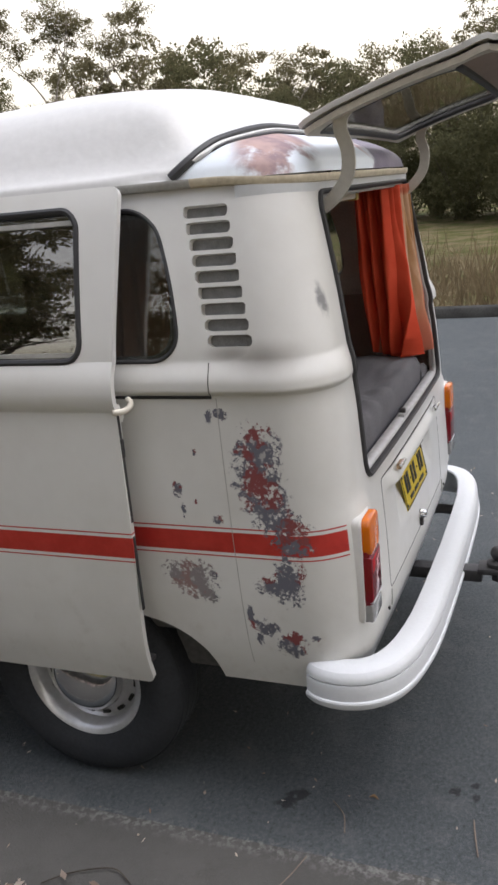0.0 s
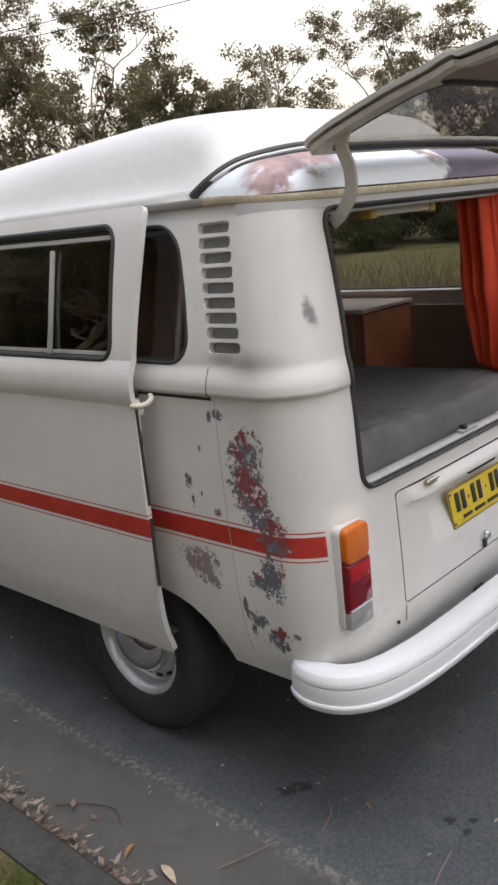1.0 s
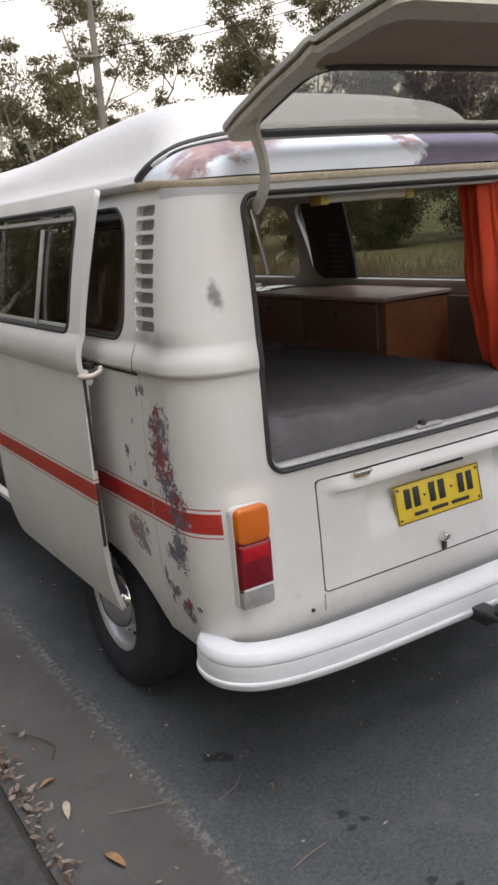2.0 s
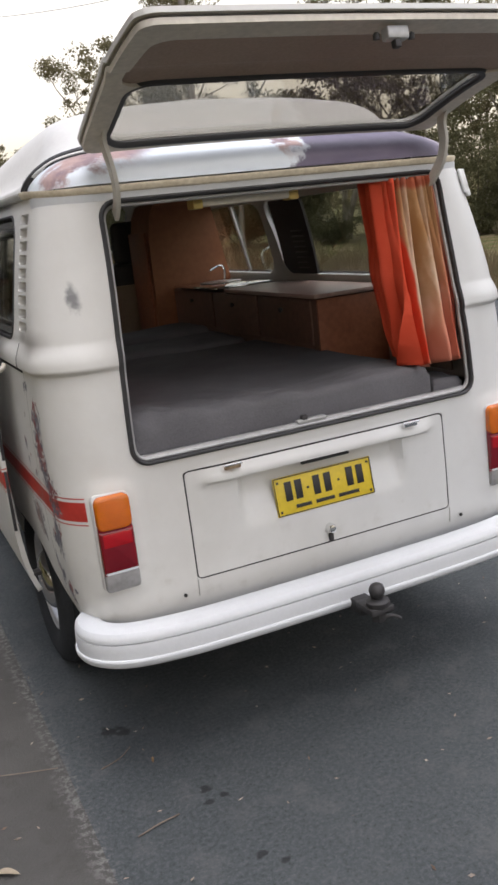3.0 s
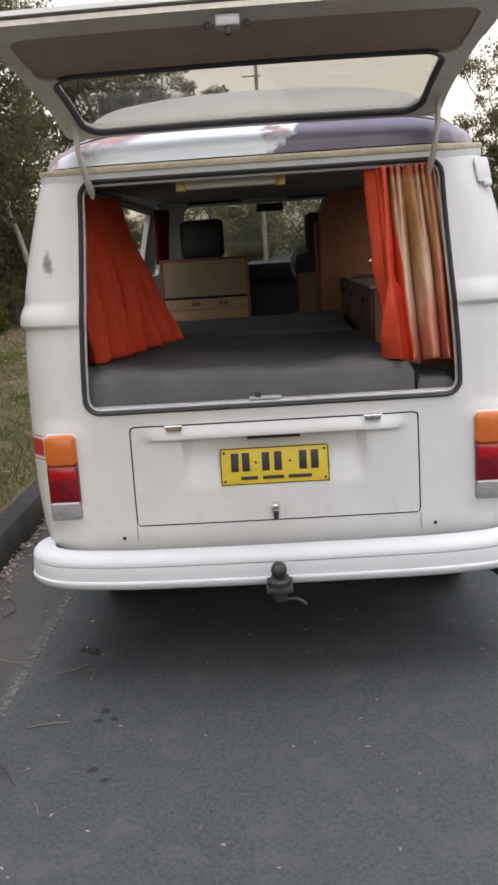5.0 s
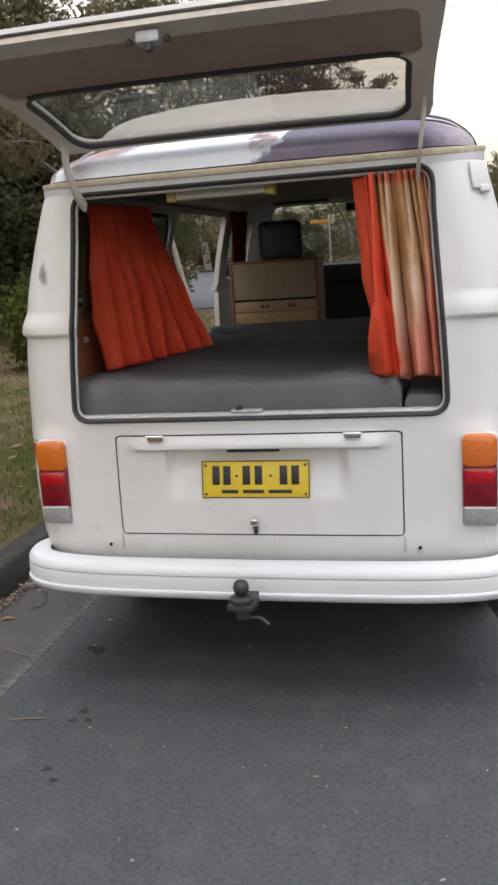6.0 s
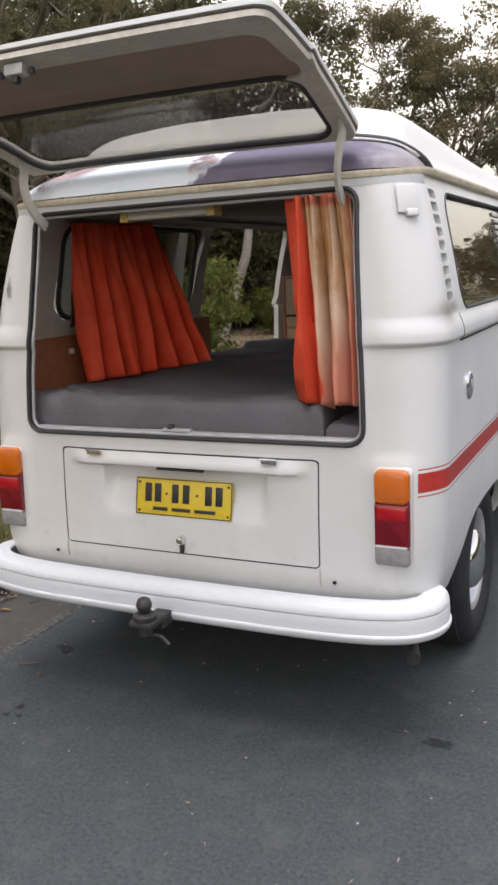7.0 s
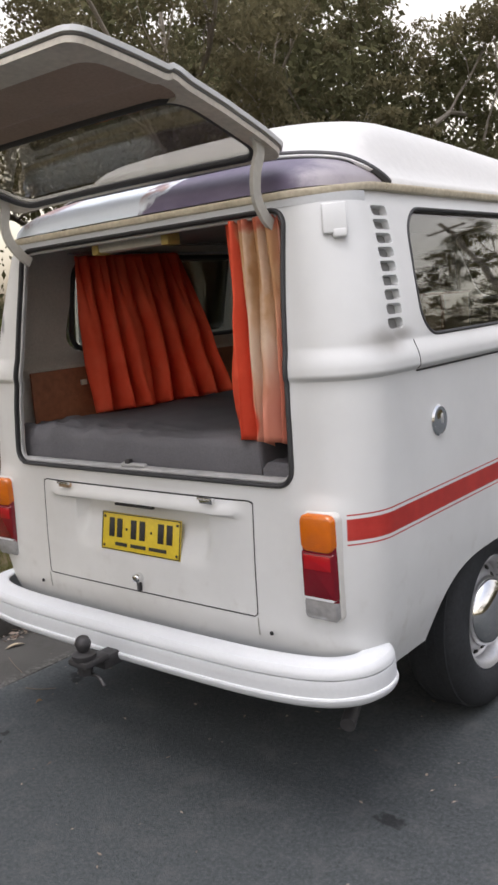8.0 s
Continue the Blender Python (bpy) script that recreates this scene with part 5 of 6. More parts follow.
curtain("curtain", [[(-0.690, 0.42, 1.745), (-0.650, 1.00, 1.752)], [(-0.690, 0.44, 1.43), (-0.61, 0.70, 1.43), (-0.555, 1.02, 1.43)], [(-0.690, 0.455, 1.108), (-0.60, 0.75, 1.110), (-0.440, 1.03, 1.128)]], 6.2, 0.070, ORANGE, "bright orange cotton curtain drawn back along the side window", seed=1.0)
curtain("curtain", [[(0.400, 0.28, 1.745), (0.392, 0.20, 1.745), (0.380, 0.150, 1.745), (0.575, 0.135, 1.745)], [(0.425, 0.27, 1.42), (0.410, 0.19, 1.42), (0.392, 0.130, 1.42), (0.612, 0.105, 1.42)], [(0.500, 0.25, 1.115), (0.475, 0.18, 1.108), (0.452, 0.110, 1.102), (0.632, 0.080, 1.098)]], 6.5, 0.052, FADED, "sun-faded orange curtain gathered at the hatch edge", nu=190, seed=2.2, heading=0.4)
ruffle = [(0.388, 0.215, 1.752), (0.384, 0.152, 1.752), (0.48, 0.139, 1.752), (0.575, 0.131, 1.752)]
tagged(part("curtain_tape", tube([Vector(p) + Vector((0, 0.004 * math.sin(k * 2.1), 0.003 * math.sin(k * 1.3))) for k, p in enumerate(bend(ruffle, 12))], [0.0035 + 0.0025 * math.sin(k * 1.7) for k in range(len(bend(ruffle, 12)))], 6), IVORY), "frayed pale gathering tape along the curtain's top", "curtain tape")
BROWNCLOTH = cloth_material("brown_curtain_lining", (0.11, 0.055, 0.035), (0.16, 0.08, 0.05))
curtain("curtain", [[(-0.715, 0.50, 1.738), (-0.715, 0.98, 1.738)], [(-0.765, 0.50, 1.34), (-0.765, 0.98, 1.34)]], 8, 0.016, BROWNCLOTH, "thin brown lining curtain behind the side window", seed=4.0)
DARKRED = cloth_material("dark_red_cotton", (0.13, 0.022, 0.016), (0.20, 0.035, 0.024))
curtain("curtain", [[(-0.70, 2.80, 1.80), (-0.64, 2.95, 1.80)], [(-0.72, 2.82, 1.46), (-0.66, 2.92, 1.46)]], 3, 0.022, DARKRED, "narrow dark red curtain tied back by the cab door", nu=50, seed=6.0)
part("curtain_rail", tube([(-0.70, 0.42, 1.757), (-0.70, 1.7, 1.757)], 0.006, 6), STEEL, van)
part("curtain_rail", tube([(-0.56, 0.14, 1.757), (0.60, 0.14, 1.757)], 0.006, 6), STEEL, van)
part("side_panel", box((0.012, 1.50, 0.29), (-0.772, 0.97, 1.155), 0.003), WOOD, van, "red-brown wood side panel")
part("panel_catch", box((0.012, 0.030, 0.022), (-0.762, 0.478, 1.236), 0.004), IVORY, van, "small white catch")
part("side_panel", box((0.012, 0.42, 0.30), (0.772, 0.52, 1.16), 0.003), BOARD, van, "grey-brown side panel")

# black rubber frame of the side window, seen from inside
frame_pts = []
for cy, cz, a0 in ((1.52, 1.665, 0), (0.55, 1.665, 90), (0.55, 1.445, 180), (1.52, 1.445, 270)):
    for a in np.linspace(a0, a0 + 90, 7):
        y, z = cy + 0.075 * math.cos(radians(a)), cz + 0.075 * math.sin(radians(a))
        frame_pts.append((-(float(curve_of([z], WIDTH)[0]) - 0.034), y, z))
part("inner_window_frame", tube(frame_pts + frame_pts[:1], 0.011, 8), RUBBER, van, "black rubber inner window frame")

# ---- ground, road, kerb ----
def asphalt():
    m, n = empty_material("asphalt")
    big, mid, grit, fine = n.noise(0.6, 4), n.noise(7, 6), n.noise(160, 3), n.noise(420, 2)
    col = n.mix(n.step(big, 0.3, 0.7), (0.054, 0.062, 0.066), (0.068, 0.077, 0.081))
    stone = n.noise(70, 5, 0.8)
    col = n.mix(n.op("MULTIPLY", n.step(stone, 0.48, 0.62), 0.55), col, (0.115, 0.120, 0.123))
    col = n.mix(n.op("MULTIPLY", n.step(stone, 0.46, 0.34), 0.75), col, (0.030, 0.032, 0.033))
    col = n.mix(n.op("MULTIPLY", n.step(mid, 0.48, 0.72), 0.45), col, (0.12, 0.122, 0.122))
    col = n.mix(n.op("MULTIPLY", n.step(grit, 0.58, 0.70), 0.5), col, (0.15, 0.15, 0.15))
    col = n.mix(n.op("MULTIPLY", n.step(fine, 0.70, 0.75), 0.7), col, (0.28, 0.27, 0.25))
    n.put(col, n.bsdf.inputs["Base Color"])
    edge = n.op("MULTIPLY", n.step(n.op("ADD", n.x, n.op("MULTIPLY", mid, 0.08)), -0.89, -0.96), n.step(n.noise(45, 5, 0.75), 0.48, 0.64))
    col = n.mix(n.op("MULTIPLY", edge, 0.6), col, (0.24, 0.235, 0.222))
    drips = [(-0.79, 0.285, 0.055, 0.040), (-0.745, 0.25, 0.038, 0.034), (-0.625, -0.19, 0.030, 0.026), (-0.585, -0.245, 0.018, 0.016), (-0.64, -0.255, 0.022, 0.018), (-0.60, -0.53, 0.025, 0.02), (-0.55, -0.585, 0.028, 0.016), (0.85, 0.10, 0.06, 0.04), (1.02, -0.55, 0.05, 0.03)]
    oil = n.op("ADD", n.most([n.blob(n.x, n.y, *d) for d in drips]), n.op("MULTIPLY", n.op("SUBTRACT", n.noise(38, 6), 0.5), 2.2))
    col = n.mix(n.op("MULTIPLY", n.step(oil, 0.1, 0.6), 0.75), col, (0.016, 0.016, 0.017))
    n.put(col, n.bsdf.inputs["Base Color"])
    n.put(n.op("ADD", 0.72, n.op("MULTIPLY", mid, 0.2)), n.bsdf.inputs["Roughness"])
    n.bsdf.inputs["Specular IOR Level"].default_value = 0.2
    n.bump(n.op("ADD", n.op("MULTIPLY", stone, 1.5), n.op("ADD", grit, n.op("MULTIPLY", fine, 0.5))), 0.003)
    return m


def concrete():
    m, n = empty_material("stained_concrete")
    big, mid, grit = n.noise(1.5, 5), n.noise(9, 7, 0.7), n.noise(140, 4)
    col = n.mix(n.step(big, 0.3, 0.7), (0.072, 0.070, 0.066), (0.098, 0.095, 0.089))
    col = n.mix(n.op("MULTIPLY", n.step(mid, 0.5, 0.75), 0.6), col, (0.058, 0.055, 0.050))
    col = n.mix(n.op("MULTIPLY", n.step(grit, 0.60, 0.70), 0.5), col, (0.12, 0.117, 0.11))
    rim = n.op("MULTIPLY", n.step(n.op("ADD", n.x, n.op("MULTIPLY", mid, 0.06)), -1.02, -0.955), n.step(n.noise(45, 5, 0.75), 0.46, 0.62))
    col = n.mix(n.op("MULTIPLY", rim, 0.7), col, (0.22, 0.216, 0.205))
    n.put(col, n.bsdf.inputs["Base Color"])
    n.put(0.85, n.bsdf.inputs["Roughness"])
    n.bsdf.inputs["Specular IOR Level"].default_value = 0.12
    n.bump(n.op("ADD", n.op("MULTIPLY", mid, 1.5), grit), 0.005)
    return m


def turf():
    m, n = empty_material("verge_soil_and_grass")
    mid, fine = n.noise(3.5, 7), n.noise(60, 5)
    col = n.mix(n.step(mid, 0.35, 0.65), (0.055, 0.070, 0.017), (0.100, 0.098, 0.034))
    col = n.mix(n.op("MULTIPLY", n.step(n.noise(0.9, 6, 0.7), 0.42, 0.58), 0.75), col, (0.185, 0.138, 0.088))
    col = n.mix(n.op("MULTIPLY", n.step(fine, 0.5, 0.7), 0.5), col, (0.035, 0.05, 0.012))
    litter = n.step(n.op("ADD", n.x, n.op("MULTIPLY", mid, 2.5)), -3.0, -4.4)
    col = n.mix(n.op("MULTIPLY", litter, 0.85), col, n.mix(fine, (0.12, 0.083, 0.056), (0.26, 0.19, 0.135)))
    n.put(col, n.bsdf.inputs["Base Color"])
    n.put(0.95, n.bsdf.inputs["Roughness"])
    n.bsdf.inputs["Specular IOR Level"].default_value = 0.1
    n.bump(n.op("ADD", mid, fine), 0.03)
    return m


ASPHALT, CONCRETE, TURF = asphalt(), concrete(), turf()
KERBMAT = material("dark_kerb_concrete", (0.046, 0.045, 0.042), 0.9, noise=0.45, scale=5, fine=50, bump=0.004, spec=0.1)


def rise(x, y):
    """The land lifts gently in the distance."""
    r = math.hypot(x, y)
    return 0.020 * max(0.0, r - 28)


def sheet(name, xs_, ys_, height, mat_, label):
    verts, faces = [], []
    for x in xs_:
        for y in ys_:
            verts.append((x, y, height(x, y)))
    m = len(ys_)
    for i in range(len(xs_) - 1):
        for j in range(m - 1):
            faces.append((i * m + j, i * m + m + j, i * m + m + j + 1, i * m + j + 1))
    ob = mesh_ob(name, verts, faces, mat_, None, "", 80)
    return tagged(ob, label, name, kind="structure")


wide = np.concatenate([np.linspace(-400, -60, 12), np.linspace(-50, 50, 41), np.linspace(60, 400, 12)])
sheet("ground", wide, wide, lambda x, y: rise(x, y) - 0.03, TURF, "grassy ground with leaf litter reaching the trees")
SIDE_Y = 21.0
sheet("road", np.linspace(-0.99, 8.0, 10), np.concatenate([np.linspace(-90, -10, 17), np.linspace(-8, 110, 60)]), lambda x, y: rise(x, y), ASPHALT, "worn grey asphalt road")
sheet("side_road", np.concatenate([np.linspace(-16, -5, 8), np.linspace(-4, -0.99, 4)]), np.linspace(SIDE_Y + 1.5, SIDE_Y + 34, 16), lambda x, y: rise(x, y) - 0.002, ASPHALT, "grey asphalt side road")


def kerb_sweep(path, prof_, name, mat_, label):
    ob = sweep(path, prof_, name, mat_, None, "")
    return tagged(ob, label, name, kind="structure")


straight = [Vector((-1.405, y, 0)) for y in np.linspace(-60, SIDE_Y - 4, 60)]
turn = [Vector((-5.405 + 4 * math.cos(a), SIDE_Y - 4 + 4 * math.sin(a), 0)) for a in np.linspace(0, math.pi / 2, 14)[1:]]
away = [Vector((x, SIDE_Y, 0)) for x in np.linspace(-6.5, -16, 8)]
path = straight + turn + away
for p_ in path:
    p_.z = rise(p_.x, p_.y)
kerb_sweep(path, [(0.43, -0.12), (0.43, 0.0022), (0.39, 0.006), (0.02, 0.016), (0.002, 0.024), (0.0, -0.12)], "gutter", CONCRETE, "stained concrete gutter strip")
kerb_sweep(path, [(0.0, -0.12), (0.0, 0.024), (-0.035, 0.128), (-0.052, 0.146), (-0.17, 0.152), (-0.18, 0.12), (-0.18, -0.12)], "kerb", KERBMAT, "dark weathered concrete kerb")
far = [Vector((8.0, y, rise(8, y))) for y in np.linspace(110, -90, 100)]
kerb_sweep(far, [(0.0, -0.12), (0.0, 0.01), (-0.03, 0.11), (-0.05, 0.125), (-0.16, 0.13), (-0.17, -0.12)], "kerb", KERBMAT, "far concrete kerb")
cross = [Vector((x, SIDE_Y + 34, rise(x, SIDE_Y + 34))) for x in np.linspace(-16, -1, 16)]
kerb_sweep(cross[::-1], [(0.0, -0.12), (0.0, 0.01), (0.03, 0.11), (0.05, 0.125), (0.16, 0.13), (0.17, -0.12)], "kerb", KERBMAT, "kerb of the side road")

# raised verge behind the near kerb
def verge_h(x, y):
    return 0.148 + 0.05 * smooth(-2, -9, x) + 0.02 * noise.noise((x * 0.6, y * 0.6, 0)) + rise(x, y)


sheet("verge", -1.58 - np.concatenate([np.linspace(0, 2.4, 9), np.linspace(3, 26, 20)]), np.linspace(-60, SIDE_Y - 0.15, 90), lambda x, y: verge_h(x, y) if math.hypot(max(0, y - SIDE_Y + 4), max(0, x + 5.4)) < 3.84 or y < SIDE_Y - 4 else -0.1, TURF, "green verge with leaf litter")


# ---- trees ----
BARK = material("pale_gum_bark", (0.26, 0.23, 0.19), 0.9, noise=0.4, scale=3, fine=30, bump=0.01, per_object=0.25)
DARKBARK = material("dark_bark", (0.075, 0.06, 0.048), 0.95, noise=0.4, scale=4, fine=40, bump=0.01)


def leaf_material(name, a, b):
    m, n = empty_material(name)
    info = n.t.nodes.new("ShaderNodeNewGeometry")
    col = n.mix(info.outputs["Random Per Island"], a, b)
    n.put(col, n.bsdf.inputs["Base Color"])
    n.put(0.75, n.bsdf.inputs["Roughness"])
    n.bsdf.inputs["Specular IOR Level"].default_value = 0.12
    tr = n.t.nodes.new("ShaderNodeBsdfTranslucent")
    n.put(col, tr.inputs["Color"])
    mx = n.t.nodes.new("ShaderNodeMixShader")
    mx.inputs[0].default_value = 0.62
    n.t.links.new(n.bsdf.outputs[0], mx.inputs[1])
    n.t.links.new(tr.outputs[0], mx.inputs[2])
    n.t.links.new(mx.outputs[0], n.t.nodes["Material Output"].inputs["Surface"])
    return m


LEAF = leaf_material("gum_leaves", (0.130, 0.117, 0.066), (0.205, 0.180, 0.102))
# scrub colour, also the shade-darkened leaf colour of the unseen gums
LEAFDARK = leaf_material("scrub_and_shaded_leaves", (0.092, 0.094, 0.048), (0.145, 0.138, 0.072))
LEAFBRIGHT = leaf_material("light_shrub_leaves", (0.07, 0.09, 0.022), (0.165, 0.18, 0.048))
DRYGRASS = leaf_material("dry_grass_blades", (0.13, 0.10, 0.06), (0.22, 0.17, 0.10))
GREENGRASS = leaf_material("green_grass_blades", (0.072, 0.085, 0.018), (0.135, 0.130, 0.042))


def fast_mesh(name, verts, quads, mat_):
    me = bpy.data.meshes.new(name)
    n_v, n_f = len(verts), len(quads)
    k = quads.shape[1]
    me.vertices.add(n_v)
    me.vertices.foreach_set("co", np.ascontiguousarray(verts, np.float32).ravel())
    me.loops.add(n_f * k)
    me.loops.foreach_set("vertex_index", np.ascontiguousarray(quads, np.int32).ravel())
    me.polygons.add(n_f)
    me.polygons.foreach_set("loop_start", np.arange(0, n_f * k, k, dtype=np.int32))
    me.update(calc_edges=True)
    me.validate()
    me.materials.append(mat_)
    return me


def clump_cloud(rng, centres, radius, per, size, droop=0.7):
    """Leaves packed into rounded, flattened clumps, thickest towards their upper skin."""
    n_l = len(centres) * per
    d = rng.normal(0, 1, (n_l, 3))
    d /= np.linalg.norm(d, axis=1, keepdims=True)
    d *= rng.uniform(0, 1, (n_l, 1)) ** 0.42
    d[:, 2] = d[:, 2] * 0.62 + 0.12
    base = np.repeat(centres, per, 0) + d * np.repeat(radius, per)[:, None]
    aim = rng.normal(0, 1, (n_l, 3))
    aim[:, 2] -= droop
    aim /= np.linalg.norm(aim, axis=1, keepdims=True)
    s = np.cross(aim, rng.normal(0, 1, (n_l, 3)))
    s /= np.linalg.norm(s, axis=1, keepdims=True)
    ln = size * rng.uniform(0.6, 1.4, n_l)[:, None]
    wd = ln * rng.uniform(0.18, 0.30, n_l)[:, None]
    verts = np.stack([base, base + aim * ln * 0.5 + s * wd, base + aim * ln, base + aim * ln * 0.5 - s * wd], 1).reshape(-1, 3)
    return verts, np.arange(n_l * 4).reshape(-1, 4)


crowns = {}


def tree(name, seed, height, crown_from, reach, sprays, per, leaf, lean=0.0, bark=None, foliage=None, label="", stems=1, trunk_r=0.14):
    """A gum: bare leaning trunk, forked limbs, and loose sprays of hanging leaves at the limb ends."""
    rng = np.random.default_rng(seed)
    t = thing(name, label, "tree")
    bm_ = bmesh.new()
    tips = []

    def limb(p, d, length, r, depth):
        pts, rad = [p], [r]
        q, dd = p.copy(), d.copy()
        steps = 5
        for k in range(steps):
            dd = (dd + Vector(rng.normal(0, 0.16, 3)) + Vector((0, 0, 0.05))).normalized()
            q = q + dd * length / steps
            pts.append(q.copy())
            rad.append(r * (1 - 0.55 * (k + 1) / steps))
        tube(pts, rad, 6 if depth else 9, bm_)
        if depth >= 3 or r < 0.012:
            tips.append(q)
            return
        for k in range(int(rng.integers(2, 4)) + (1 if depth == 0 else 0)):
            s_ = pts[int(rng.integers(2 if depth else 3, len(pts)))]
            away_ = Vector((rng.normal(), rng.normal(), rng.uniform(0.1, 0.9))).normalized()
            limb(s_, (dd * 0.55 + away_ * 0.8).normalized(), length * rng.uniform(0.45, 0.7), r * 0.5, depth + 1)
        tips.append(q)

    for k in range(stems):
        a = rng.uniform(0, 6.28)
        foot = Vector((math.cos(a), math.sin(a), 0)) * (0.0 if stems == 1 else 0.35)
        limb(foot - Vector((0, 0, 0.2)), Vector((lean + rng.normal(0, 0.08), rng.normal(0, 0.08), 1)).normalized(), height * crown_from, trunk_r, 0)
    part("trunk", bm_, bark or BARK, t)
    tp = np.array([tuple(q) for q in tips])
    cen = tp[rng.integers(0, len(tp), sprays)] + rng.normal(0, reach * 0.13, (sprays, 3)) * np.array([1, 1, 0.7])
    v_, f_ = clump_cloud(rng, cen, rng.uniform(0.45, 1.25, sprays) * reach * 0.155, per, leaf)
    attach(new("crown", fast_mesh("crown", v_, f_, foliage or LEAF)), t)
    crowns[t] = (float(cen[:, 0].mean()), float(cen[:, 1].mean()), float(np.percentile(cen[:, 2], 98)))
    return t


def shrub(name, seed, height, width, n_c, per, leaf, foliage, label):
    rng = np.random.default_rng(seed)
    t = thing(name, label, "shrub")
    bm_ = bmesh.new()
    for k in range(7):
        a = rng.uniform(0, 6.28)
        tip = Vector((math.cos(a) * width * 0.35, math.sin(a) * width * 0.35, height * rng.uniform(0.6, 0.95)))
        tube([Vector((0, 0, -0.1)), tip * 0.5 + Vector((0, 0, 0.1)), tip], [0.03, 0.02, 0.008], 5, bm_)
    part("stem", bm_, DARKBARK, t)
    c = rng.normal(0, 1, (n_c, 3))
    c /= np.linalg.norm(c, axis=1, keepdims=True)
    c *= rng.uniform(0.35, 1.0, (n_c, 1)) ** 0.6 * np.array([width / 2, width / 2, height / 2])
    c[:, 2] += height * 0.5
    c *= 1 + 0.25 * np.sin(c[:, :1] * 3.1 + c[:, 1:2] * 2.3)
    v_, f_ = clump_cloud(rng, c, rng.uniform(0.08, 0.19, n_c) * width, per * 2, leaf * 0.8, 0.3)
    attach(new("foliage", fast_mesh("foliage", v_, f_, foliage)), t)
    return t


GUM = "tall gum tree with loose grey-green leaves against the sky"
gums = [tree("gum_tree", 11, 9.5, 0.55, 3.0, 110, 125, 0.115, 0.05, label=GUM),
        tree("gum_tree", 12, 8.0, 0.50, 2.8, 105, 125, 0.108, -0.08, label=GUM, stems=2, trunk_r=0.11),
        tree("gum_tree", 13, 11.0, 0.60, 3.4, 115, 125, 0.12, 0.1, label=GUM),
        tree("gum_tree", 14, 7.0, 0.45, 2.6, 100, 125, 0.108, 0.0, label=GUM, stems=3, trunk_r=0.09)]
# unseen trees added to shade the kerb side, leaves darkened for that shade
SHADETREE = "dense gum tree out of view, added to shade the kerb side"
gums += [tree("gum_tree", 15, 10.0, 0.5, 3.6, 190, 150, 0.12, 0.05, foliage=LEAFDARK, bark=DARKBARK, label=SHADETREE),
         tree("gum_tree", 16, 9.0, 0.5, 3.6, 190, 150, 0.12, -0.06, foliage=LEAFDARK, bark=DARKBARK, label=SHADETREE, stems=2, trunk_r=0.12)]
SCRUB = "dense dark scrub bush at the edge of the trees"
shrubs = [shrub("scrub_bush", 21, 2.6, 3.4, 130, 42, 0.138, LEAFDARK, SCRUB), shrub("scrub_bush", 22, 1.8, 2.6, 100, 38, 0.122, LEAFDARK, SCRUB), shrub("scrub_bush", 23, 4.8, 4.4, 190, 45, 0.158, LEAFDARK, SCRUB)]
rng = np.random.default_rng(5)
used = set()


def place(src, x, y, scale, turn, z=None):
    k = id(src)
    m_ = pose(x, y, rise(x, y) - 0.05 if z is None else z, 0, 0, turn)
    if k not in used:
        used.add(k)
        src.matrix_basis = m_ @ Matrix.Scale(scale, 4)
        return src
    c = copy_thing(src, m_)
    c.scale = (scale,) * 3
    return c


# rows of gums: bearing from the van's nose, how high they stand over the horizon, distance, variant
# variants 4 and 5 stand out of view, added only to block light
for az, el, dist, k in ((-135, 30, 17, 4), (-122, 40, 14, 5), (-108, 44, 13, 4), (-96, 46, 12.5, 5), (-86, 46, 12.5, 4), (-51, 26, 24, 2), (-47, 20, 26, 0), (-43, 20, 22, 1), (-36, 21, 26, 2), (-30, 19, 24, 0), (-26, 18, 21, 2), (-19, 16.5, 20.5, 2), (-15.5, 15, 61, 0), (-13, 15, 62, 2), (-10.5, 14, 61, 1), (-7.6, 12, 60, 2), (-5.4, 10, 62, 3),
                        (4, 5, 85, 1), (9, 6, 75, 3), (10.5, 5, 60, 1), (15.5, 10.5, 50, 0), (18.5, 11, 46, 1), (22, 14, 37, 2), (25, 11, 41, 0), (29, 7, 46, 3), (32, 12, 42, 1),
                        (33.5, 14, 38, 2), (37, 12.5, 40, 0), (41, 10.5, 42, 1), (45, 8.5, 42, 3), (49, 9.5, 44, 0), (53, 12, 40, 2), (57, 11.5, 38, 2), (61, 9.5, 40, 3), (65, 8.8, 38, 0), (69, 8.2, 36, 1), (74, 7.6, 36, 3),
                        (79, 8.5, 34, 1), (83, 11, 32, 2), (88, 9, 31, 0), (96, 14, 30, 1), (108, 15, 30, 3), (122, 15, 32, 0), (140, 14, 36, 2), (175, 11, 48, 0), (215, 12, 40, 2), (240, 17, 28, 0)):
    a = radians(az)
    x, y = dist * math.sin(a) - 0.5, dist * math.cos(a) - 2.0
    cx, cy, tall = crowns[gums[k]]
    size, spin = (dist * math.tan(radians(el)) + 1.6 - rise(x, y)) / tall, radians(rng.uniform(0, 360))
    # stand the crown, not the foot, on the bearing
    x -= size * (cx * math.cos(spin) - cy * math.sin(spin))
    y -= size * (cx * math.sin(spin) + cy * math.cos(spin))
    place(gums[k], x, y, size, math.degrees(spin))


def edge_of_woods(az):
    return float(np.interp(az, [-120, -60, -40, -22, -17.6, -17.5, 12, 16, 30, 45, 100, 130, 240], [17, 15, 15.5, 19, 19, 60, 62, 42, 36, 28, 25, 34, 30]))


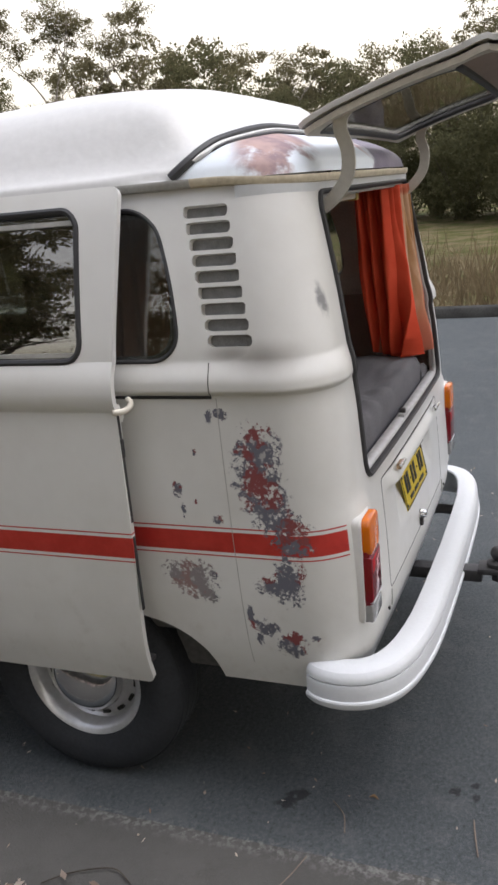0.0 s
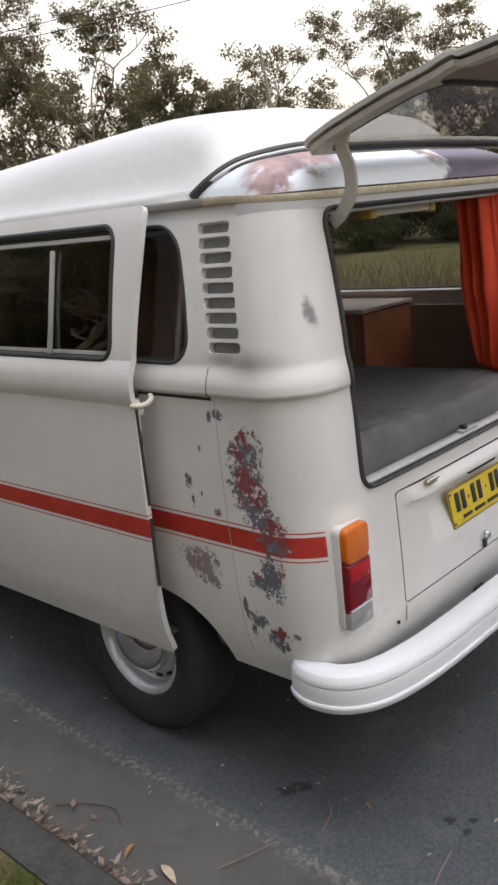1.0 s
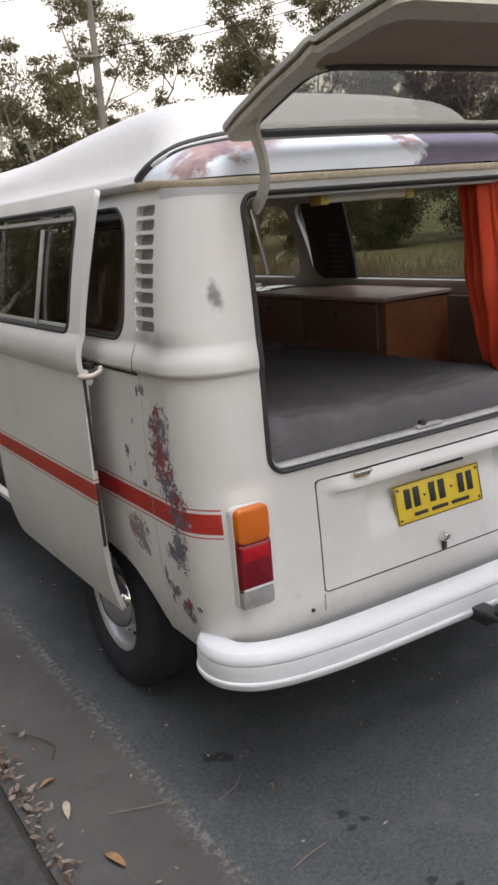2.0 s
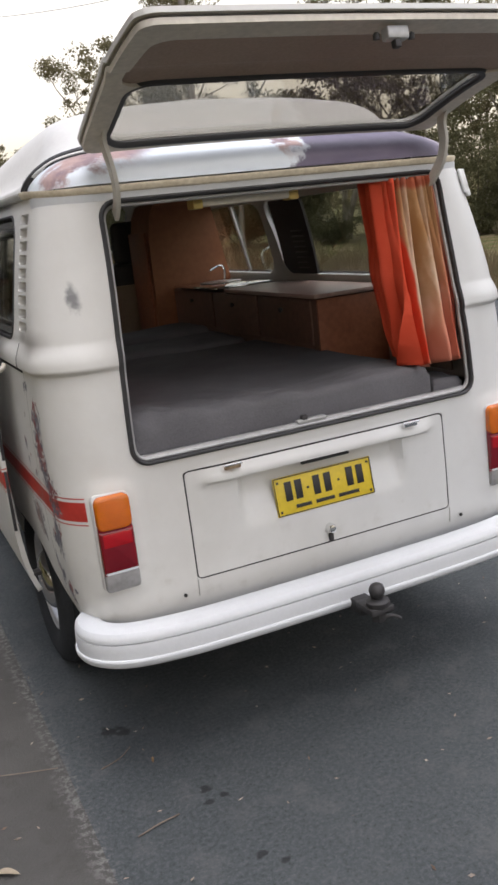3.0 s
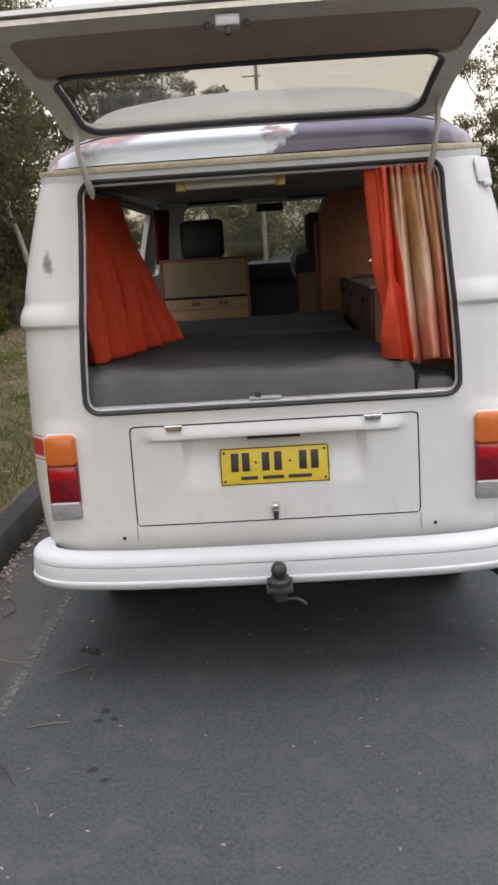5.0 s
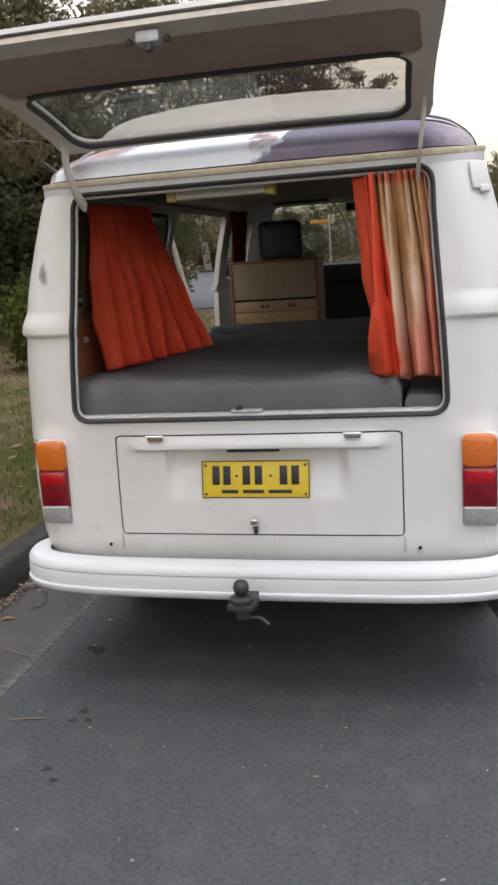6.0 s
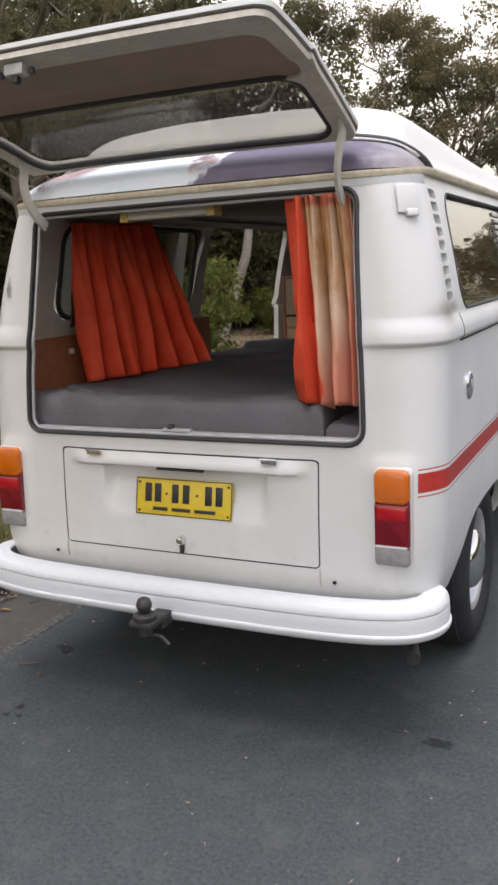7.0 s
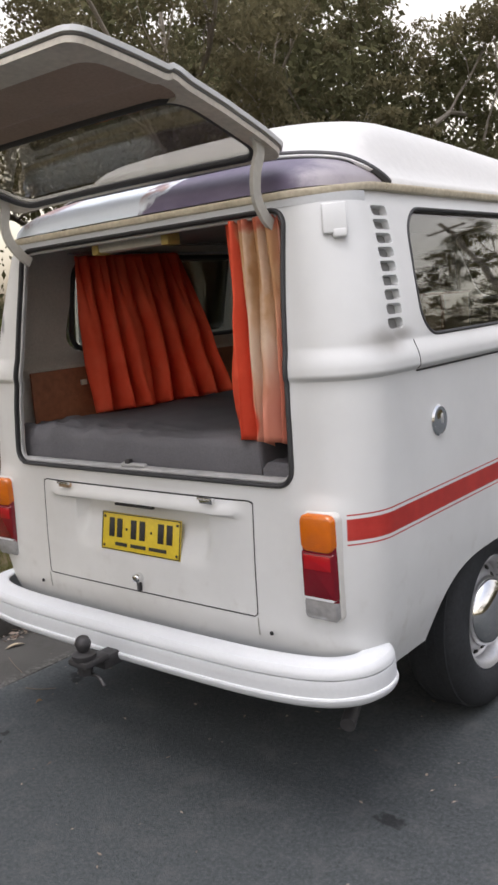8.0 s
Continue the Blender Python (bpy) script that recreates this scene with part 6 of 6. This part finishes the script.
for az in np.arange(-68, 96, 6.5):
    for rr in (0, 1):
        a = radians(az + rng.uniform(-2, 2))
        dist = edge_of_woods(az) + rng.uniform(0, 4) + rr * 4
        k = int(rng.integers(0, 3))
        # low scrub where the evening sky shows through
        low = 0.3 if -64 < az < -48 else 1.0
        place(shrubs[k if rr == 0 else 2], dist * math.sin(a), dist * math.cos(a), low * float(rng.uniform(0.8, 1.25)), float(rng.uniform(0, 360)))
# thick scrub close by on the kerb side
for x, y, k, sc in ((-10.6, 12.6, 2, 1.1), (-9.0, 15.5, 2, 1.35), (-13.5, 8.0, 0, 0.6), (-7.6, 18.2, 2, 1.2), (-12.5, 14.0, 2, 1.6), (-10.5, 18.5, 2, 1.7), (-15.5, 11.0, 0, 0.5), (-15.0, 5.0, 2, 0.7), (-16.5, 1.0, 2, 1.3), (-8.6, 12.2, 1, 0.9), (-10.2, 8.2, 1, 0.85), (-6.6, 16.4, 0, 0.8)):
    place(shrubs[k], x, y, sc, float(rng.uniform(0, 360)), 0.15)

# slim pale gums standing free in front of the scrub
for x, y, k, size, spin in ((-8.3, 9.2, 0, 0.95, 40), (-7.9, 10.7, 0, 0.85, 150), (-8.35, 11.0, 2, 0.80, 200), (-10.6, 12.4, 0, 0.80, 260)):
    place(gums[k], x, y, size, spin, 0.1)

# a far belt of woods behind everything
r2 = np.random.default_rng(77)
az = r2.uniform(0, 2 * np.pi, 2600)
rad = r2.uniform(52, 95, 2600)
wave = 4.2 + 1.6 * np.sin(az * 9) + 1.2 * np.sin(az * 23 + 1)
cen = np.c_[rad * np.sin(az), rad * np.cos(az), r2.uniform(0.2, 1.0, 2600) ** 0.8 * wave + 0.018 * (rad - 28)]
ahead = (np.abs(((az + np.pi) % (2 * np.pi) - np.pi) - 0.05) < 0.10) & (rad < 66)
cen = cen[~ahead]
az = np.radians(r2.uniform(-7, 10, 320))
rad = r2.uniform(70, 92, 320)
cen = np.vstack([cen, np.c_[rad * np.sin(az), rad * np.cos(az), r2.uniform(0, 1, 320) * (5.6 + 1.2 * np.sin(az * 60)) + 0.018 * (rad - 28)]])
v_, f_ = clump_cloud(r2, cen, r2.uniform(0.8, 1.9, len(cen)), 60, 0.36, 0.3)
tagged(new("far_woods", fast_mesh("far_woods", v_, f_, LEAF)), "distant grey-green belt of woods behind the road", "woods", kind="stuff")

# thick woods close behind the kerb side scrub
az = np.radians(r2.uniform(-82, -17, 1500))
rad = r2.uniform(21, 36, 1500)
cen = np.c_[rad * np.sin(az), rad * np.cos(az), r2.uniform(0.02, 1.0, 1500) * (np.interp(az, np.radians([-64, -58, -50, -45, -40, -25, -17]), [11.5, 1.2, 1.2, 9.0, 10.0, 5.5, 4.5]) + 1.0 * np.sin(az * 17) + 0.8 * np.sin(az * 41))]
cen = cen[~((cen[:, 1] > 20.5) & (cen[:, 0] > -15))]
v_, f_ = clump_cloud(r2, cen, r2.uniform(0.7, 1.5, len(cen)), 110, 0.20, 0.4)
tagged(new("thick_woods", fast_mesh("thick_woods", v_, f_, LEAFDARK)), "thick dark woods behind the verge", "woods", kind="stuff")

# leaning pale trunk seen through the side door, with a light shrub at its foot
leaner = tree("leaning_gum", 31, 7.5, 0.7, 2.6, 60, 120, 0.13, 0.52, label="pale gum tree leaning over the verge", trunk_r=0.13)
leaner.matrix_basis = pose(-6.9, 13.6, 0.1, 0, 0, 27)
lightbush = shrub("shrub", 41, 1.5, 1.7, 70, 40, 0.12, LEAFBRIGHT, "light green shrub on the verge")
lightbush.matrix_basis = pose(-4.7, 8.3, 0.12)
for x, y, sc in ((-5.9, 14.6, 0.65), (-6.7, 8.6, 0.6), (-7.6, 9.9, 0.7), (-9.6, 6.8, 0.9)):
    c = copy_thing(lightbush, pose(x, y, 0.12, 0, 0, x * 90))
    c.scale = (sc,) * 3

# ---- poles, wires, sign ----
POLEWOOD = material("weathered_pole_wood", (0.24, 0.215, 0.185), 0.9, noise=0.3, scale=2, fine=40, bump=0.004)


def power_pole(x, y, h, r):
    t = thing("power_pole", "weathered wooden power pole with a crossarm", "pole", "poles along the road", at=(x, y, 0))
    z = rise(x, y)
    part("post", tube([(x, y, z - 0.3), (x, y, z + h * 0.5), (x + 0.03, y, z + h)], [r, r * 0.85, r * 0.7], 12), POLEWOOD, t)
    arm = part("crossarm", box((2.0, 0.10, 0.12), (x, y - 0.15, z + h - 0.6), 0.01), POLEWOOD, t)
    for dx in (-0.9, -0.45, 0.45, 0.9):
        part("insulator", lathe([(0.03, 0), (0.045, 0.05), (0.03, 0.12), (0.02, 0.15)], "z", (x + dx, y - 0.15, z + h - 0.54), 10), IVORY, arm)
    part("lower_arm", box((1.2, 0.08, 0.09), (x - 0.3, y - 0.14, z + h * 0.72), 0.01), POLEWOOD, t)
    return t


power_pole(-0.35, 55.0, 16.5, 0.15)
power_pole(12.2, 30.0, 11.0, 0.17)
power_pole(16.5, -14.0, 10.0, 0.17)
for k, (a, b, sag) in enumerate((((12.2, 30.0, 8.0), (16.5, -14.0, 7.2), 0.9), ((12.7, 30.0, 8.3), (17.0, -14.0, 8.0), 0.9), ((-0.35, 55, 15.8), (12.2, 30.0, 10.4), 1.0))):
    a, b = Vector(a), Vector(b)
    w = thing("overhead_wire", "thin dark overhead power wire", "wire", "overhead wires", at=tuple(a))
    part("cable", tube([a.lerp(b, t) - Vector((0, 0, sag * 4 * t * (1 - t))) for t in np.linspace(0, 1, 30)], 0.012, 5), ENDGAP, w)
sign = thing("street_sign", "small orange street name sign on a grey post", "sign", at=(-4.9, 40, 0.2))
part("sign_post", tube([(-4.9, 40.0, 0.0), (-4.9, 40.0, 2.95)], 0.035, 10), STEEL, sign)
part("sign_blade", box((0.95, 0.03, 0.17), (-5.35, 40.0, 2.9), 0.005), material("orange_sign", (0.62, 0.26, 0.02), 0.5), sign)
dead = thing("dead_tree", "bare grey dead tree standing above the scrub", "tree", at=(24, 21, 0))
bm = tube([(24, 21, 0), (24.1, 21, 3.5), (23.9, 21, 6.2), (23.6, 21, 7.8)], [0.14, 0.11, 0.07, 0.03], 8)
tube([(24.0, 21, 5.2), (24.5, 21, 6.2), (24.6, 21, 6.8)], [0.05, 0.03, 0.012], 6, bm)
tube([(23.9, 21, 6.2), (23.3, 21, 6.9), (23.0, 21, 7.0)], [0.04, 0.025, 0.012], 6, bm)
part("trunk", bm, BARK, dead)


# ---- grass, litter, twigs ----
def blades(rng_, xy, z, h, w, lean):
    n_b = len(xy)
    base = np.c_[xy, z]
    a = rng_.uniform(0, 2 * np.pi, n_b)
    side_ = np.c_[np.cos(a), np.sin(a), np.zeros(n_b)] * (w * rng_.uniform(0.6, 1.3, n_b))[:, None]
    tip = base + np.c_[rng_.normal(0, lean, (n_b, 2)), np.ones(n_b)] * (h * rng_.uniform(0.5, 1.3, n_b))[:, None]
    return np.stack([base - side_, base + side_, tip], 1).reshape(-1, 3), np.arange(n_b * 3).reshape(-1, 3)


r3 = np.random.default_rng(9)
n_b = 70000
xy = np.c_[-1.60 - np.abs(r3.normal(0, 1, n_b)) * 2.2, r3.uniform(-2.5, 17, n_b)]
# patchy: thick in places along the kerb, worn thin further in
thick = 0.55 + 0.5 * np.sin(xy[:, 0] * 2.3 + np.sin(xy[:, 1] * 1.1) * 1.7) * np.sin(xy[:, 1] * 1.9 + xy[:, 0])
xy = xy[r3.uniform(0, 1, n_b) < np.where(xy[:, 0] > -2.0, 0.9, thick)]
v_, f_ = blades(r3, xy, np.array([float(verge_h(x, y)) for x, y in xy]) - 0.005, 0.055, 0.004, 0.5)
tagged(new("grass", fast_mesh("grass", v_, f_, GREENGRASS)), "short yellow-green verge grass", "grass", kind="stuff")
n_b = 26000
xy = np.c_[8.3 + np.abs(r3.normal(0, 1, n_b)) * 3.2, r3.uniform(-14, 52, n_b)]
clump = 0.6 + 0.4 * np.sin(xy[:, 0] * 2.1 + np.sin(xy[:, 1] * 1.3) * 2) * np.sin(xy[:, 1] * 1.7)
v_, f_ = blades(r3, xy, np.array([rise(x, y) for x, y in xy]) - 0.02, 0.75 * np.clip(clump, 0.35, 1), 0.014, 0.35)
tagged(new("dry_grass", fast_mesh("dry_grass", v_, f_, DRYGRASS)), "tall dry yellow grass beyond the road", "grass", kind="stuff")

LITTER = leaf_material("dry_fallen_leaves", (0.16, 0.10, 0.07), (0.58, 0.49, 0.42))
VERGELITTER = leaf_material("brown_fallen_leaves", (0.13, 0.082, 0.055), (0.34, 0.25, 0.185))
YELLOWLEAF = material("yellow_fallen_leaf", (0.30, 0.17, 0.075), 0.7, noise=0.25, scale=30, per_object=0.25)
PALELEAF = material("pale_fallen_leaf", (0.32, 0.265, 0.19), 0.7, noise=0.25, scale=30, per_object=0.2)
TWIG = material("dry_twig", (0.16, 0.125, 0.10), 0.9, noise=0.3)


def flat_leaves(rng_, xy, z, size):
    n_l = len(xy)
    a = rng_.uniform(0, 2 * np.pi, n_l)
    d = np.c_[np.cos(a), np.sin(a), rng_.normal(0, 0.25, n_l)]
    s_ = np.c_[-np.sin(a), np.cos(a), rng_.normal(0, 0.35, n_l)]
    ln = (size * rng_.uniform(0.5, 1.4, n_l))[:, None]
    p = np.c_[xy, z]
    w = ln * rng_.uniform(0.12, 0.26, n_l)[:, None]
    return np.stack([p, p + d * ln * 0.45 + s_ * w, p + d * ln, p + d * ln * 0.45 - s_ * w], 1).reshape(-1, 3), np.arange(n_l * 4).reshape(-1, 4)


ys = r3.uniform(-1.5, 18, 9000)
heap = (0.08 + 0.30 * smooth(0.5, 3.0, ys)) + 0.45 * np.sin(ys * 1.9) * np.sin(ys * 0.7 + 1) + 0.9 * np.exp(-((ys - 4.6) / 0.5) ** 2)
keepers = r3.uniform(0, 1.3, 9000) < heap + 0.1
ys = ys[keepers]
xs_ = -1.395 + np.abs(r3.normal(0, 1, len(ys))) * 0.036 * (0.5 + heap[keepers])
v_, f_ = flat_leaves(r3, np.c_[xs_, ys], 0.022 + r3.uniform(0, 0.02, len(ys)), 0.034)
tagged(new("leaf_litter", fast_mesh("leaf_litter", v_, f_, LITTER)), "line of dry leaf litter along the kerb", "leaves", kind="stuff")
n_l = 480
xy = np.c_[r3.uniform(-1.38, 2.6, n_l), r3.uniform(-2.6, 2.5, n_l)]
v_, f_ = flat_leaves(r3, xy, np.where(xy[:, 0] < -0.98, 0.016, 0.005), 0.017)
tagged(new("litter_flecks", fast_mesh("litter_flecks", v_, f_, LITTER)), "small pale flecks of leaf on the road", "leaves", kind="stuff")
n_l = 5200
xy = np.c_[-1.7 - 10.3 * r3.uniform(0, 1, n_l) ** 0.7, r3.uniform(-2.5, 19, n_l)]
v_, f_ = flat_leaves(r3, xy, np.array([float(verge_h(x, y)) for x, y in xy]) + 0.03, 0.10)
tagged(new("verge_litter", fast_mesh("verge_litter", v_, f_, VERGELITTER)), "dry leaves and bark scattered over the verge", "leaves", kind="stuff")


def fallen_leaf(x, y, length, turn, mat_, label):
    bm_ = bmesh.new()
    n_ = 8
    left, right = [], []
    mid = []
    for k in range(n_ + 1):
        t = k / n_
        w = length * 0.125 * math.sin(math.pi * t) ** 0.8
        lift = 0.010 * math.sin(math.pi * t)
        mid.append(bm_.verts.new((t * length, 0, lift * 0.4)))
        left.append(bm_.verts.new((t * length, w, lift + 0.2 * w)))
        right.append(bm_.verts.new((t * length, -w, lift + 0.35 * w)))
    for k in range(n_):
        for a_, b_ in ((left, mid), (mid, right)):
            bm_.faces.new((a_[k], b_[k], b_[k + 1], a_[k + 1]))
    bmesh.ops.remove_doubles(bm_, verts=bm_.verts, dist=0.0003)
    ob = part("fallen_leaf", bm_, mat_)
    s_ = ob.modifiers.new("thickness", "SOLIDIFY")
    s_.thickness = 0.0008
    ob.matrix_basis = pose(x, y, 0.017 if x < -0.98 else 0.004, 0, 0, turn)
    return tagged(ob, label, "leaf", "fallen leaves")


for x, y, ln, tu, m_, lab in ((-1.31, 0.470, 0.075, 20, YELLOWLEAF, "yellow-orange fallen leaf on the gutter"), (-1.285, 0.275, 0.105, 75, PALELEAF, "pale curled fallen leaf on the gutter"), (-1.225, -0.01, 0.105, 110, YELLOWLEAF, "yellow fallen leaf on the gutter"),
                              (-1.20, -0.26, 0.09, 150, PALELEAF, "pale fallen leaf on the gutter"),
                              (-1.15, 1.75, 0.09, 10, PALELEAF, "pale fallen leaf on the gutter"), (-0.98, 3.1, 0.08, 0, PALELEAF, "small pale leaf by the wheel"), (-0.72, 0.02, 0.035, 80, YELLOWLEAF, "tiny yellow leaf on the road")):
    fallen_leaf(x, y, ln * 0.88, tu, m_, lab)


DARKTWIG = material("dark_twig", (0.05, 0.04, 0.032), 0.9, noise=0.3)


def twig(points, r, label):
    ob = part("twig", tube(bend(points, 5), r, 6), DARKTWIG if "dark" in label else TWIG)
    return tagged(ob, label, "twig", "fallen twigs")


twig([(-1.29, 0.83, 0.022), (-1.23, 0.76, 0.022), (-1.19, 0.66, 0.022), (-1.222, 0.59, 0.020)], 0.0022, "dark bent twig on the gutter")
twig([(-0.871, -0.284, 0.004), (-0.805, -0.270, 0.007), (-0.735, -0.258, 0.004)], 0.0022, "pale dry twig on the road")
twig([(-0.876, 0.085, 0.004), (-0.808, 0.105, 0.006), (-0.758, 0.150, 0.004)], 0.0018, "thin pale twig on the road")
twig([(-0.937, -0.48, 0.006), (-0.876, -0.517, 0.010), (-0.818, -0.60, 0.004)], 0.0026, "forked dark twig on the road")
twig([(-0.925, -0.537, 0.004), (-0.866, -0.543, 0.007)], 0.0018, "short dark twig on the road")
twig([(-0.932, -0.70, 0.004), (-0.884, -0.701, 0.008), (-0.837, -0.699, 0.004)], 0.0026, "dry twig on the road")
twig([(-0.733, -0.686, 0.003), (-0.72, -0.712, 0.006), (-0.709, -0.742, 0.003)], 0.002, "small dry twig on the road")
twig([(-1.18, 0.22, 0.02), (-1.08, 0.18, 0.02), (-1.0, 0.16, 0.014)], 0.0018, "thin dry twig on the gutter")
